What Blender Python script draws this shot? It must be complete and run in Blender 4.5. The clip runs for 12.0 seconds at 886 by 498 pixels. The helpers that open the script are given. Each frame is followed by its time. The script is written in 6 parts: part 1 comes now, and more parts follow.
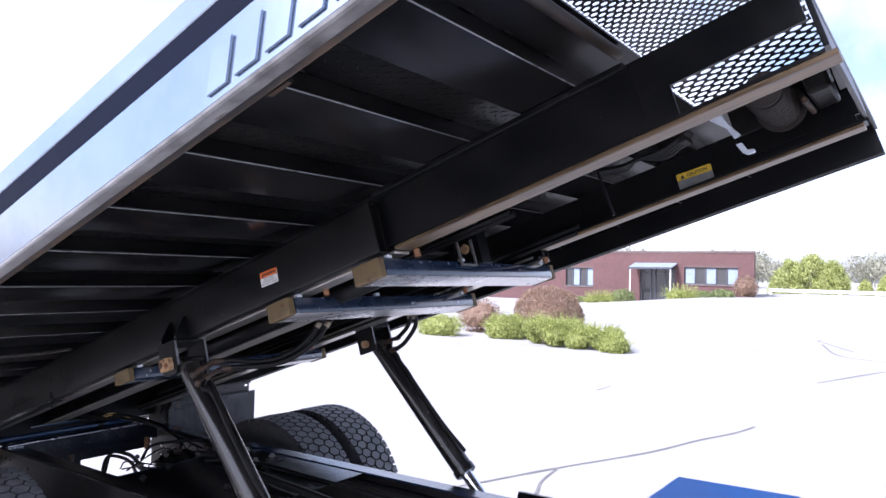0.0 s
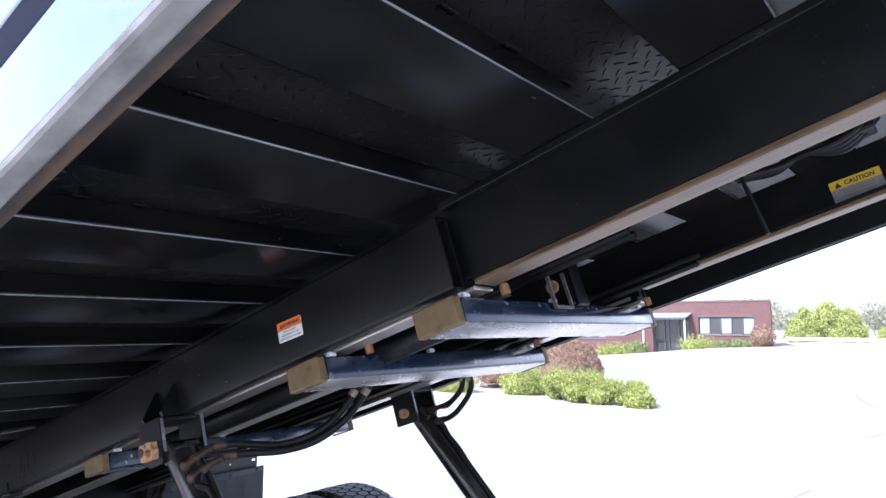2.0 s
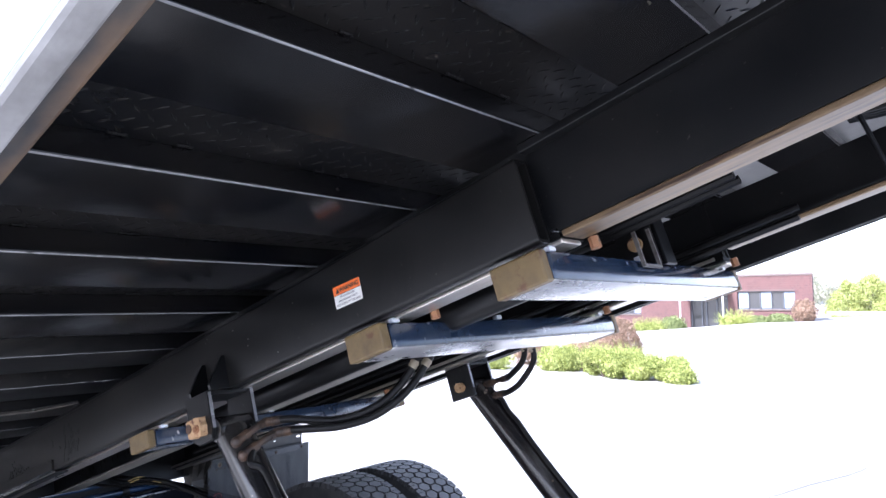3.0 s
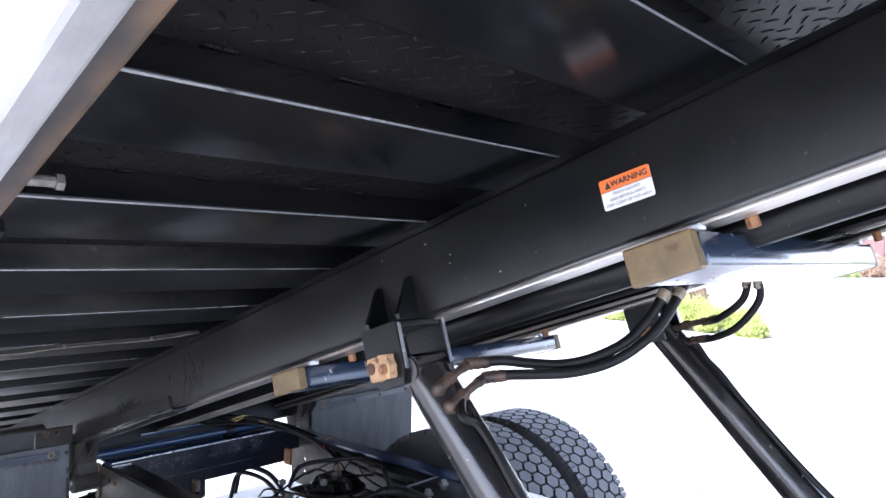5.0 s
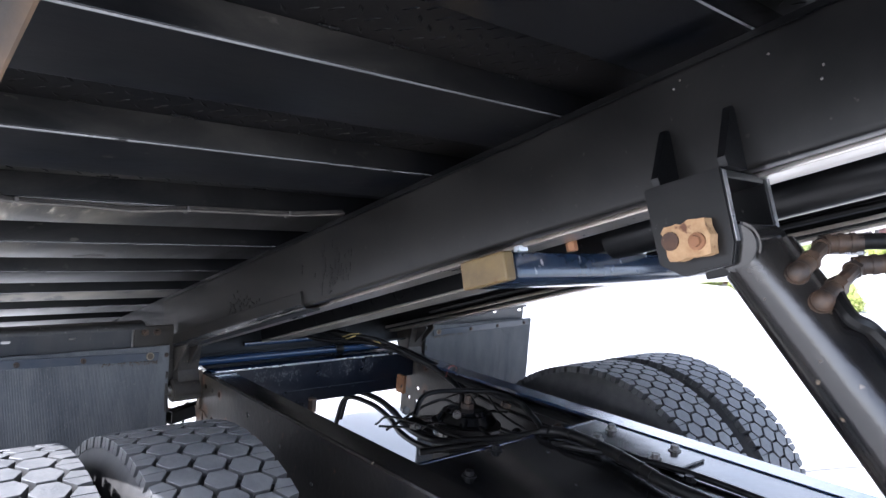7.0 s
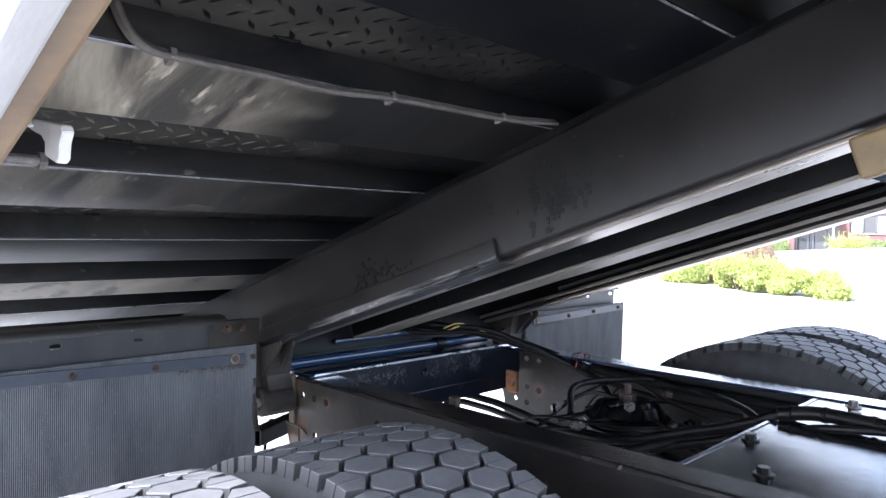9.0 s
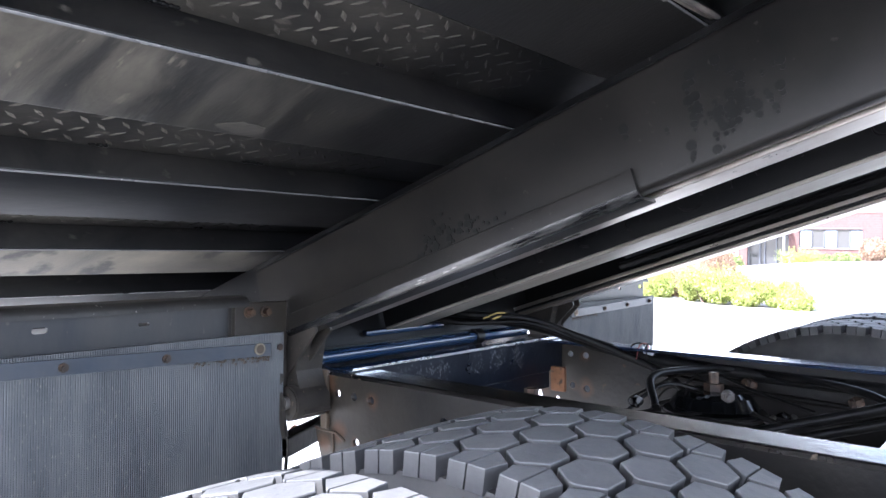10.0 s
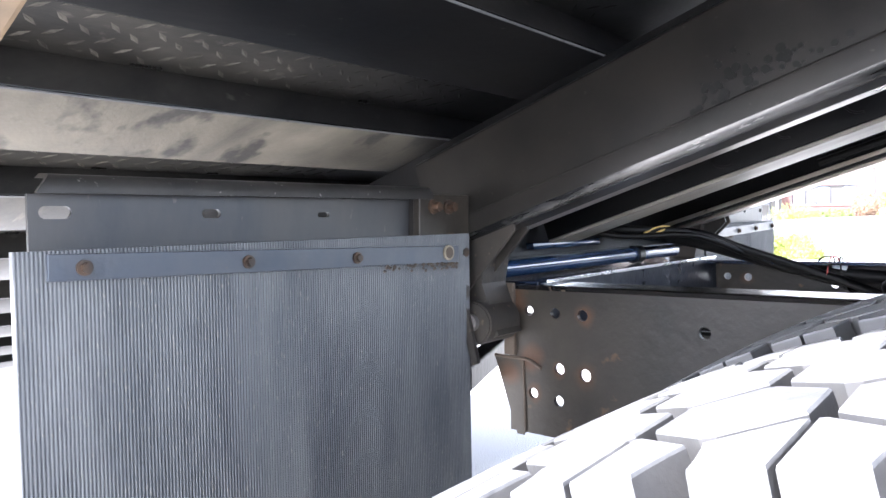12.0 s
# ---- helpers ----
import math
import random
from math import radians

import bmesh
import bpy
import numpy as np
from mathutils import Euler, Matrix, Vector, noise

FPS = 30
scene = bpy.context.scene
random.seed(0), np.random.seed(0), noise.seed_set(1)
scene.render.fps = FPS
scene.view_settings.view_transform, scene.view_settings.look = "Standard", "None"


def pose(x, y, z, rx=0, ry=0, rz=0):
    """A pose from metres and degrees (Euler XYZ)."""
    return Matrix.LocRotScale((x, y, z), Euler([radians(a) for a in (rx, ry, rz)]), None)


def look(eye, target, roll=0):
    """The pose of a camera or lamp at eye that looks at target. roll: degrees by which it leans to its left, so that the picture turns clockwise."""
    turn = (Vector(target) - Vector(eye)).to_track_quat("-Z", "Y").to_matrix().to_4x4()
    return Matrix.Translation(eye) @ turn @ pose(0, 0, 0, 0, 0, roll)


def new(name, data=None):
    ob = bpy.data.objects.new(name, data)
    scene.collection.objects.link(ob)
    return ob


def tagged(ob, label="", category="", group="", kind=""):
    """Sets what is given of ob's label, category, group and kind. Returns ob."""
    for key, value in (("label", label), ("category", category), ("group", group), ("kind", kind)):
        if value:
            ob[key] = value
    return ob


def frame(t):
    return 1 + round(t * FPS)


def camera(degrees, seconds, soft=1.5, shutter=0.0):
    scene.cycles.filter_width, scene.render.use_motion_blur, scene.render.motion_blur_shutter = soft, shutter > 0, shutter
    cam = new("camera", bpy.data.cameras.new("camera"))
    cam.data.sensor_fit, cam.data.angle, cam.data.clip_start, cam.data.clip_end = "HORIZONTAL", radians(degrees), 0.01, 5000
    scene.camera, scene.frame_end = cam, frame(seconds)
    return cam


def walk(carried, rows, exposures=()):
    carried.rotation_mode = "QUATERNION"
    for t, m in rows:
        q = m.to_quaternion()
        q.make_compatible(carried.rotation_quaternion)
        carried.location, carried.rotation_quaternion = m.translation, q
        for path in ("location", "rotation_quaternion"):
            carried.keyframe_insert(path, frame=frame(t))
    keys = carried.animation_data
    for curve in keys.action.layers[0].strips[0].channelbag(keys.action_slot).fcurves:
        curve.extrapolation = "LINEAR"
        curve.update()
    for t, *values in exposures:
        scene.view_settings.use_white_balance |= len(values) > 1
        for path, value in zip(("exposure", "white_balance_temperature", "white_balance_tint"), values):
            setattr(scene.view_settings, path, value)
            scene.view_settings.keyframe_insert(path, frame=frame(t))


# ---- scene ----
cam = camera(65.2, 12.0)
METRES, EYE, TILT, LEAN, TURN = 3.8, 1.8, 1.0, 0.0, 48.0
EXPOSURES = [(t, stops, kelvin, 23 if t < 2 else 18 if t < 6 else 15) for t, stops, kelvin in ((0.0, 0.72, 5600), (1.0, 0.62, 5680), (1.5, 0.8, 5550), (2.5, 1.35, 5500), (4.5, 2.05, 5500), (5.5, 2.1, 5550), (7.0, 1.95, 5650), (9.5, 2.3, 5600), (10.5, 2.66, 5750), (12.0, 2.8, 5900))]
PATH = [
    (0, (0.283, 0.333, 1.951), (-0.907, 1.94, 2.017), 1.3),
    (0.5, (0.174, 0.488, 1.95), (-1.043, 2.069, 2.091), 1.2),
    (1, (0.056, 0.624, 1.954), (-1.199, 2.175, 2.096), 1.7),
    (1.5, (-0.086, 0.684, 1.931), (-1.316, 2.252, 2.102), 1.3),
    (2, (-0.235, 0.715, 1.929), (-1.432, 2.302, 2.151), 0.3),
    (2.5, (-0.316, 0.723, 1.897), (-1.525, 2.305, 2.092), -0.2),
    (2.7, (-0.355, 0.749, 1.899), (-1.584, 2.317, 2.08), -0.4),
    (4.3, (-0.741, 0.924, 1.857), (-2.155, 2.337, 1.919), 1.5),
    (4.5, (-0.836, 0.914, 1.851), (-2.23, 2.348, 1.886), 1.6),
    (5, (-0.986, 0.868, 1.823), (-2.361, 2.321, 1.826), 1.3),
    (5.5, (-1.111, 0.865, 1.784), (-2.459, 2.342, 1.759), 2.4),
    (6, (-1.241, 0.883, 1.724), (-2.632, 2.317, 1.637), 2.7),
    (6.5, (-1.394, 0.947, 1.679), (-2.826, 2.335, 1.522), 3.8),
    (7, (-1.524, 0.952, 1.626), (-3.008, 2.285, 1.481), 5.0),
    (7.2, (-1.589, 0.921, 1.597), (-3.074, 2.248, 1.418), 5.8),
    (8.8, (-2.103, 0.877, 1.43), (-3.518, 2.288, 1.348), 1.5),
    (9, (-2.163, 0.893, 1.406), (-3.578, 2.304, 1.327), 1.8),
    (9.5, (-2.353, 0.925, 1.332), (-3.717, 2.387, 1.28), 0.4),
    (10, (-2.515, 0.932, 1.273), (-3.841, 2.429, 1.26), 1.1),
    (10.5, (-2.635, 0.896, 1.238), (-3.941, 2.41, 1.189), 0.7),
    (11, (-2.741, 0.86, 1.205), (-4.05, 2.371, 1.147), -0.5),
    (11.5, (-2.862, 0.856, 1.162), (-4.189, 2.349, 1.062), -0.5),
    (12, (-2.992, 0.892, 1.123), (-4.289, 2.411, 1.018), -0.3),
]
walk(cam, [(t, look(eye, target, roll)) for t, eye, target, roll in PATH], EXPOSURES)
from mathutils import geometry

# ---------------------------------------------------------------- light
world = bpy.data.worlds.new("world")
scene.world = world
world.use_nodes = True
wn = world.node_tree.nodes
sky = wn.new("ShaderNodeTexSky")
sky.sky_type = "NISHITA"
sky.sun_disc = False
SUN_AZ, SUN_EL = 197.0, 45.0  # degrees clockwise from +y, and above the horizon
sky.sun_elevation = radians(SUN_EL)
sky.sun_rotation = radians(SUN_AZ)
sky.air_density, sky.dust_density, sky.ozone_density = 1.0, 2.0, 1.0
wn["Background"].inputs["Strength"].default_value = 0.15
wl = world.node_tree.links
haze = wn.new("ShaderNodeHueSaturation")  # thin bright cloud
haze.inputs["Saturation"].default_value, haze.inputs["Value"].default_value = 0.22, 1.62
clear = wn.new("ShaderNodeHueSaturation")  # hazy blue between the clouds
clear.inputs["Saturation"].default_value, clear.inputs["Value"].default_value = 0.80, 1.15
cloud = wn.new("ShaderNodeTexNoise")
cloud.inputs["Scale"].default_value, cloud.inputs["Detail"].default_value, cloud.inputs["Roughness"].default_value = 3.2, 6.0, 0.55
where = wn.new("ShaderNodeTexCoord")
wl.new(where.outputs["Generated"], cloud.inputs["Vector"])
cover = wn.new("ShaderNodeMapRange")
cover.inputs["From Min"].default_value, cover.inputs["From Max"].default_value = 0.36, 0.56
wl.new(cloud.outputs["Fac"], cover.inputs["Value"])
blend = wn.new("ShaderNodeMix")
blend.data_type = "RGBA"
wl.new(sky.outputs["Color"], haze.inputs["Color"])
wl.new(sky.outputs["Color"], clear.inputs["Color"])
wl.new(cover.outputs["Result"], blend.inputs["Factor"])
wl.new(clear.outputs["Color"], blend.inputs["A"])
wl.new(haze.outputs["Color"], blend.inputs["B"])
wl.new(blend.outputs["Result"], wn["Background"].inputs["Color"])

sun = bpy.data.lights.new("sun", "SUN")
sun.energy, sun.angle, sun.color = 5.0, radians(0.53), (1.0, 0.95, 0.88)
sun_ob = new("sun", sun)
toward = Vector((math.sin(radians(SUN_AZ)) * math.cos(radians(SUN_EL)), math.cos(radians(SUN_AZ)) * math.cos(radians(SUN_EL)), math.sin(radians(SUN_EL))))
sun_ob.matrix_world = look(toward * 40, (0, 0, 0))


# ---------------------------------------------------------------- materials
def material(name, base, rough=0.5, metal=0.0, second=None, grain=8.0, amount=0.5, spots=None, spot_scale=40.0, spot_at=0.62, bump=0.0, bump_scale=60.0, rough_var=0.12, coat=0.0, per_object=0.0, stretch=(1, 1, 1), spec=0.5, turn=0.0, bias=0.0, swirl=0.0):
    """A painted, rubbed or dusty surface: two colours over broad noise, fine spots over that, and a fine relief."""
    m = bpy.data.materials.new(name)
    m.use_nodes = True
    nt = m.node_tree
    n, li = nt.nodes, nt.links
    b = n["Principled BSDF"]
    b.inputs["Metallic"].default_value = metal
    b.inputs["Coat Weight"].default_value = coat
    b.inputs["Coat Roughness"].default_value = 0.15
    b.inputs["Specular IOR Level"].default_value = spec
    co = n.new("ShaderNodeTexCoord")
    mp = n.new("ShaderNodeMapping")
    mp.inputs["Scale"].default_value = stretch
    mp.inputs["Rotation"].default_value = (0, 0, radians(turn))
    who = n.new("ShaderNodeObjectInfo")
    shift = n.new("ShaderNodeVectorMath")
    shift.operation = "MULTIPLY_ADD"
    shift.inputs[1].default_value = (7.0, 11.0, 5.0)
    li.new(who.outputs["Random"], shift.inputs[0])
    li.new(co.outputs["Object"], shift.inputs[2])
    li.new(shift.outputs["Vector"], mp.inputs["Vector"])
    big = n.new("ShaderNodeTexNoise")
    big.inputs["Scale"].default_value = grain
    big.inputs["Detail"].default_value = 6.0
    big.inputs["Roughness"].default_value = 0.65
    big.inputs["Distortion"].default_value = swirl
    li.new(mp.outputs["Vector"], big.inputs["Vector"])
    ramp = n.new("ShaderNodeValToRGB")
    ramp.color_ramp.elements[0].position = 0.5 + bias - 0.22 * amount
    ramp.color_ramp.elements[1].position = 0.5 + bias + 0.35 * amount
    second = second or tuple(c * 1.5 for c in base)
    ramp.color_ramp.elements[0].color = (*base, 1)
    ramp.color_ramp.elements[1].color = (*second, 1)
    li.new(big.outputs["Fac"], ramp.inputs["Fac"])
    colour = ramp.outputs["Color"]
    fine = n.new("ShaderNodeTexNoise")
    fine.inputs["Scale"].default_value = spot_scale
    fine.inputs["Detail"].default_value = 4.0
    li.new(mp.outputs["Vector"], fine.inputs["Vector"])
    if spots:
        mask = n.new("ShaderNodeMapRange")
        mask.inputs["From Min"].default_value = spot_at
        mask.inputs["From Max"].default_value = spot_at + 0.08
        li.new(fine.outputs["Fac"], mask.inputs["Value"])
        mix = n.new("ShaderNodeMix")
        mix.data_type = "RGBA"
        mix.inputs["B"].default_value = (*spots, 1)
        li.new(colour, mix.inputs["A"])
        li.new(mask.outputs["Result"], mix.inputs["Factor"])
        colour = mix.outputs["Result"]
    if per_object:
        info = n.new("ShaderNodeObjectInfo")
        hsv = n.new("ShaderNodeHueSaturation")
        vr = n.new("ShaderNodeMapRange")
        vr.inputs["To Min"].default_value, vr.inputs["To Max"].default_value = 1 - per_object, 1 + per_object
        li.new(info.outputs["Random"], vr.inputs["Value"])
        li.new(vr.outputs["Result"], hsv.inputs["Value"])
        li.new(colour, hsv.inputs["Color"])
        colour = hsv.outputs["Color"]
    li.new(colour, b.inputs["Base Color"])
    rr = n.new("ShaderNodeMapRange")
    rr.inputs["To Min"].default_value = max(0.04, rough - rough_var)
    rr.inputs["To Max"].default_value = min(1.0, rough + rough_var)
    li.new(big.outputs["Fac"], rr.inputs["Value"])
    li.new(rr.outputs["Result"], b.inputs["Roughness"])
    if bump:
        bn = n.new("ShaderNodeTexNoise")
        bn.inputs["Scale"].default_value = bump_scale
        bn.inputs["Detail"].default_value = 5.0
        li.new(mp.outputs["Vector"], bn.inputs["Vector"])
        bp = n.new("ShaderNodeBump")
        bp.inputs["Strength"].default_value = 1.0
        bp.inputs["Distance"].default_value = bump
        li.new(bn.outputs["Fac"], bp.inputs["Height"])
        li.new(bp.outputs["Normal"], b.inputs["Normal"])
    return m


M_BLACK = material("black_frame_paint", (0.0030, 0.0034, 0.0041), 0.36, second=(0.0075, 0.0072, 0.0071), grain=5, spots=(0.09, 0.085, 0.075), spot_scale=90, spot_at=0.70, bump=0.0002, bump_scale=140, spec=0.27)
M_BEAM = material("dusty_black_beam_paint", (0.0020, 0.0024, 0.0030), 0.36, second=(0.0150, 0.0142, 0.0132), grain=3.4, amount=0.75, swirl=0.4, spots=(0.045, 0.042, 0.037), spot_scale=75, spot_at=0.685, bump=0.00012, bump_scale=160, spec=0.27)
M_DECK = material("black_deck_paint", (0.0022, 0.0027, 0.0040), 0.19, rough_var=0.08, second=(0.012, 0.0108, 0.0095), grain=4.5, amount=0.75, spots=(0.06, 0.054, 0.045), spot_scale=70, spot_at=0.71, bump=0.0004, bump_scale=40, stretch=(1, 0.5, 1), spec=0.34)
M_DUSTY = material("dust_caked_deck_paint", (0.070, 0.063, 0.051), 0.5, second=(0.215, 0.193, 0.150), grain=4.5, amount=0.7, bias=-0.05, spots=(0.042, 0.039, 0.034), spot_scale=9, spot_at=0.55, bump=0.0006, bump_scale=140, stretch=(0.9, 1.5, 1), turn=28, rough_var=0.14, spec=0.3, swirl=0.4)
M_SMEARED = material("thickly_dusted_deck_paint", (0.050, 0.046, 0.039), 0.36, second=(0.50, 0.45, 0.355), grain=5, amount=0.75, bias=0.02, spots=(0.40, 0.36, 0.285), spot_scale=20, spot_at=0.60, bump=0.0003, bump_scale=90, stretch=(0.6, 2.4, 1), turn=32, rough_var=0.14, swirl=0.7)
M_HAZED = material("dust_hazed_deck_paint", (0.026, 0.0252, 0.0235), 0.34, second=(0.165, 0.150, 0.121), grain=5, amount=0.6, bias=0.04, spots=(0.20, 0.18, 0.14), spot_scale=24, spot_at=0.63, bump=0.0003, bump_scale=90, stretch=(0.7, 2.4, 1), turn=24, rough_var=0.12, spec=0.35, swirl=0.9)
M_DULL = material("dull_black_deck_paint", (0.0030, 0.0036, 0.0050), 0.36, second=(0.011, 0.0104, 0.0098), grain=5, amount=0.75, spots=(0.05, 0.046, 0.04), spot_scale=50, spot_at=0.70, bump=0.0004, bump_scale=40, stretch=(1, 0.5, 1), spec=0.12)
M_SCUFF = material("pale_scuffed_dust", (0.030, 0.0285, 0.025), 0.45, second=(0.12, 0.108, 0.09), grain=26, amount=0.7, stretch=(1, 0.5, 1), swirl=1.0)
M_EDGE = material("bend_highlight", (0.34, 0.34, 0.35), 0.28, metal=0.5, second=(0.04, 0.04, 0.042), grain=5, amount=1.0, spots=(0.02, 0.02, 0.02), spot_scale=50, spot_at=0.66, stretch=(1, 0.5, 1))
M_FLOOR = material("scuffed_black_floor_paint", (0.0030, 0.0034, 0.0044), 0.32, second=(0.014, 0.0125, 0.011), grain=6, amount=0.8, spots=(0.07, 0.06, 0.05), spot_scale=60, spot_at=0.70, bump=0.0004, bump_scale=60, stretch=(1, 0.5, 1), spec=0.18)
M_WEB = material("dusty_black_web", (0.0050, 0.0054, 0.0064), 0.40, second=(0.058, 0.054, 0.048), grain=7, amount=0.8, bias=0.02, spots=(0.085, 0.079, 0.069), spot_scale=46, spot_at=0.66, bump=0.0006, stretch=(1, 0.5, 1), spec=0.3, swirl=0.6)
M_LOZENGE = material("dusty_black_tread", (0.016, 0.0156, 0.015), 0.45, second=(0.075, 0.069, 0.058), grain=9, amount=0.8, spots=(0.10, 0.092, 0.078), spot_scale=50, spot_at=0.63, bump=0.0006, stretch=(1, 0.5, 1), spec=0.3)
M_LOZTOP = material("dust_caked_tread_pattern", (0.055, 0.051, 0.045), 0.5, second=(0.24, 0.225, 0.19), grain=14, amount=0.8, spots=(0.03, 0.028, 0.025), spot_scale=60, spot_at=0.64, bump=0.0005, spec=0.3)
M_BLUE = material("dark_blue_paint", (0.0045, 0.013, 0.040), 0.16, second=(0.007, 0.016, 0.04), grain=9, spots=(0.10, 0.10, 0.10), spot_scale=60, spot_at=0.70, bump=0.0004, coat=0.5)
M_BLUETUBE = material("glossy_blue_tube_paint", (0.010, 0.028, 0.072), 0.2, second=(0.022, 0.036, 0.062), grain=9, amount=0.9, spots=(0.07, 0.068, 0.065), spot_scale=50, spot_at=0.70, coat=0.5)
M_FOLDSTREAK = material("bright_streaked_fold", (0.010, 0.0105, 0.011), 0.24, metal=0.5, second=(0.42, 0.41, 0.40), grain=11, amount=0.55, bias=0.07, spots=(0.008, 0.008, 0.008), spot_scale=40, spot_at=0.62, stretch=(0.22, 1, 1))
# the broad bluish patches stand in for sky reflected in the rail
M_SILVER = material("silver_rail_paint", (0.42, 0.47, 0.55), 0.15, metal=0.95, second=(0.27, 0.33, 0.43), grain=1.6, amount=0.7, bump=0.0006, bump_scale=7, rough_var=0.06)
M_NAVY = material("matt_navy_paint", (0.0010, 0.0024, 0.0095), 0.6, second=(0.0014, 0.003, 0.012), grain=5, spots=(0.30, 0.31, 0.33), spot_scale=60, spot_at=0.735, spec=0.08)
M_RAILUNDER = material("scuffed_silver_rail_steel", (0.50, 0.50, 0.505), 0.4, metal=0.3, second=(0.38, 0.37, 0.36), grain=7, amount=0.9, spots=(0.13, 0.07, 0.04), spot_scale=45, spot_at=0.70, bump=0.001, stretch=(0.4, 1, 1))
M_WEAR = material("worn_tan_slide_strip", (0.066, 0.042, 0.020), 0.38, metal=0.35, second=(0.25, 0.172, 0.095), grain=34, amount=0.9, spots=(0.04, 0.024, 0.016), spot_scale=60, spot_at=0.58, bump=0.0008, stretch=(0.08, 1, 1))
M_SLIDE = material("polished_slide_steel", (0.80, 0.78, 0.75), 0.30, metal=0.92, second=(0.50, 0.44, 0.37), grain=9, amount=0.9, spots=(0.05, 0.035, 0.025), spot_scale=16, spot_at=0.66, stretch=(0.3, 1, 1))
M_INNER = material("greased_slide_steel", (0.34, 0.32, 0.28), 0.4, metal=0.3, second=(0.22, 0.20, 0.17), grain=8, spots=(0.06, 0.05, 0.04), spot_scale=30, spot_at=0.7, stretch=(0.3, 1, 1))
M_RAILIN = material("dirty_black_rail_lip", (0.016, 0.017, 0.020), 0.45, second=(0.075, 0.060, 0.046), grain=13, amount=0.7, bias=0.05, spots=(0.20, 0.19, 0.18), spot_scale=32, spot_at=0.70, bump=0.0006, stretch=(0.5, 1, 1))
M_BARESTEEL = material("bright_bare_steel", (0.84, 0.84, 0.85), 0.28, metal=0.85, second=(0.62, 0.61, 0.60), grain=8, amount=0.8, spots=(0.03, 0.03, 0.035), spot_scale=34, spot_at=0.66, stretch=(1, 0.4, 1))
M_LOOM = material("dusty_grey_cable", (0.055, 0.050, 0.045), 0.6, second=(0.12, 0.105, 0.09), grain=30)
# blue brightened to stand in for the sky reflected in the box
M_BOXBLUE = material("sky_tinted_box_blue", (0.016, 0.165, 0.56), 0.5, second=(0.020, 0.19, 0.62), grain=3, spec=0.12)
M_XMEM = material("spattered_navy_crossmember", (0.0026, 0.0045, 0.010), 0.3, second=(0.006, 0.009, 0.016), grain=9, spots=(0.05, 0.055, 0.065), spot_scale=45, spot_at=0.66, bump=0.0008)
M_TUBE = material("brown_worn_tube", (0.010, 0.0085, 0.007), 0.45, second=(0.050, 0.035, 0.024), grain=9, amount=0.9, spots=(0.16, 0.12, 0.085), spot_scale=40, spot_at=0.68)
M_TAN = material("stained_tan_nylon", (0.165, 0.112, 0.042), 0.45, second=(0.066, 0.044, 0.022), grain=16, amount=0.9, spots=(0.085, 0.038, 0.016), spot_scale=28, spot_at=0.60, bump=0.0006)
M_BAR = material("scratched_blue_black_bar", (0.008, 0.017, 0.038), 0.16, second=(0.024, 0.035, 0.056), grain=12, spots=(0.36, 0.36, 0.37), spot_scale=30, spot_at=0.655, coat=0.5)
M_RUST = material("rusted_steel", (0.17, 0.07, 0.03), 0.75, second=(0.30, 0.15, 0.07), grain=22, amount=0.9, spots=(0.05, 0.03, 0.02), spot_scale=60, spot_at=0.6, bump=0.001)
M_DARKRUST = material("dark_flaking_rust", (0.028, 0.014, 0.009), 0.7, second=(0.10, 0.045, 0.02), grain=40, amount=0.9, spots=(0.30, 0.19, 0.10), spot_scale=90, spot_at=0.64, bump=0.001)
M_PIN = material("rust_bleached_pin", (0.24, 0.125, 0.05), 0.7, second=(0.58, 0.40, 0.22), grain=26, amount=0.9, spots=(0.10, 0.038, 0.016), spot_scale=46, spot_at=0.56, bump=0.0016)
# pale bluish spots: splashes, and glints put into the colour
M_OILY = material("oily_black_plate", (0.0028, 0.003, 0.0036), 0.14, second=(0.007, 0.0068, 0.0066), grain=8, spots=(0.17, 0.175, 0.185), spot_scale=24, spot_at=0.675, bump=0.00015, bump_scale=30, spec=0.45)
M_GRIME = material("grimy_black_chassis_paint", (0.0035, 0.0036, 0.004), 0.33, second=(0.016, 0.014, 0.012), grain=7, amount=0.8, spots=(0.09, 0.075, 0.055), spot_scale=40, spot_at=0.72, bump=0.0008, spec=0.12)
M_ZINC = material("pale_zinc_bracket", (0.62, 0.66, 0.72), 0.35, metal=0.2, second=(0.5, 0.53, 0.58), grain=20)
M_FRAME = material("weathered_frame_paint", (0.0045, 0.0045, 0.0048), 0.42, second=(0.022, 0.0190, 0.016), grain=9, amount=0.9, spots=(0.085, 0.042, 0.02), spot_scale=30, spot_at=0.67, bump=0.0012, spec=0.35)
M_HINGE = material("dirt_caked_hinge", (0.010, 0.0090, 0.0080), 0.6, second=(0.046, 0.038, 0.029), grain=14, amount=0.9, spots=(0.10, 0.075, 0.05), spot_scale=60, spot_at=0.66, bump=0.0012)


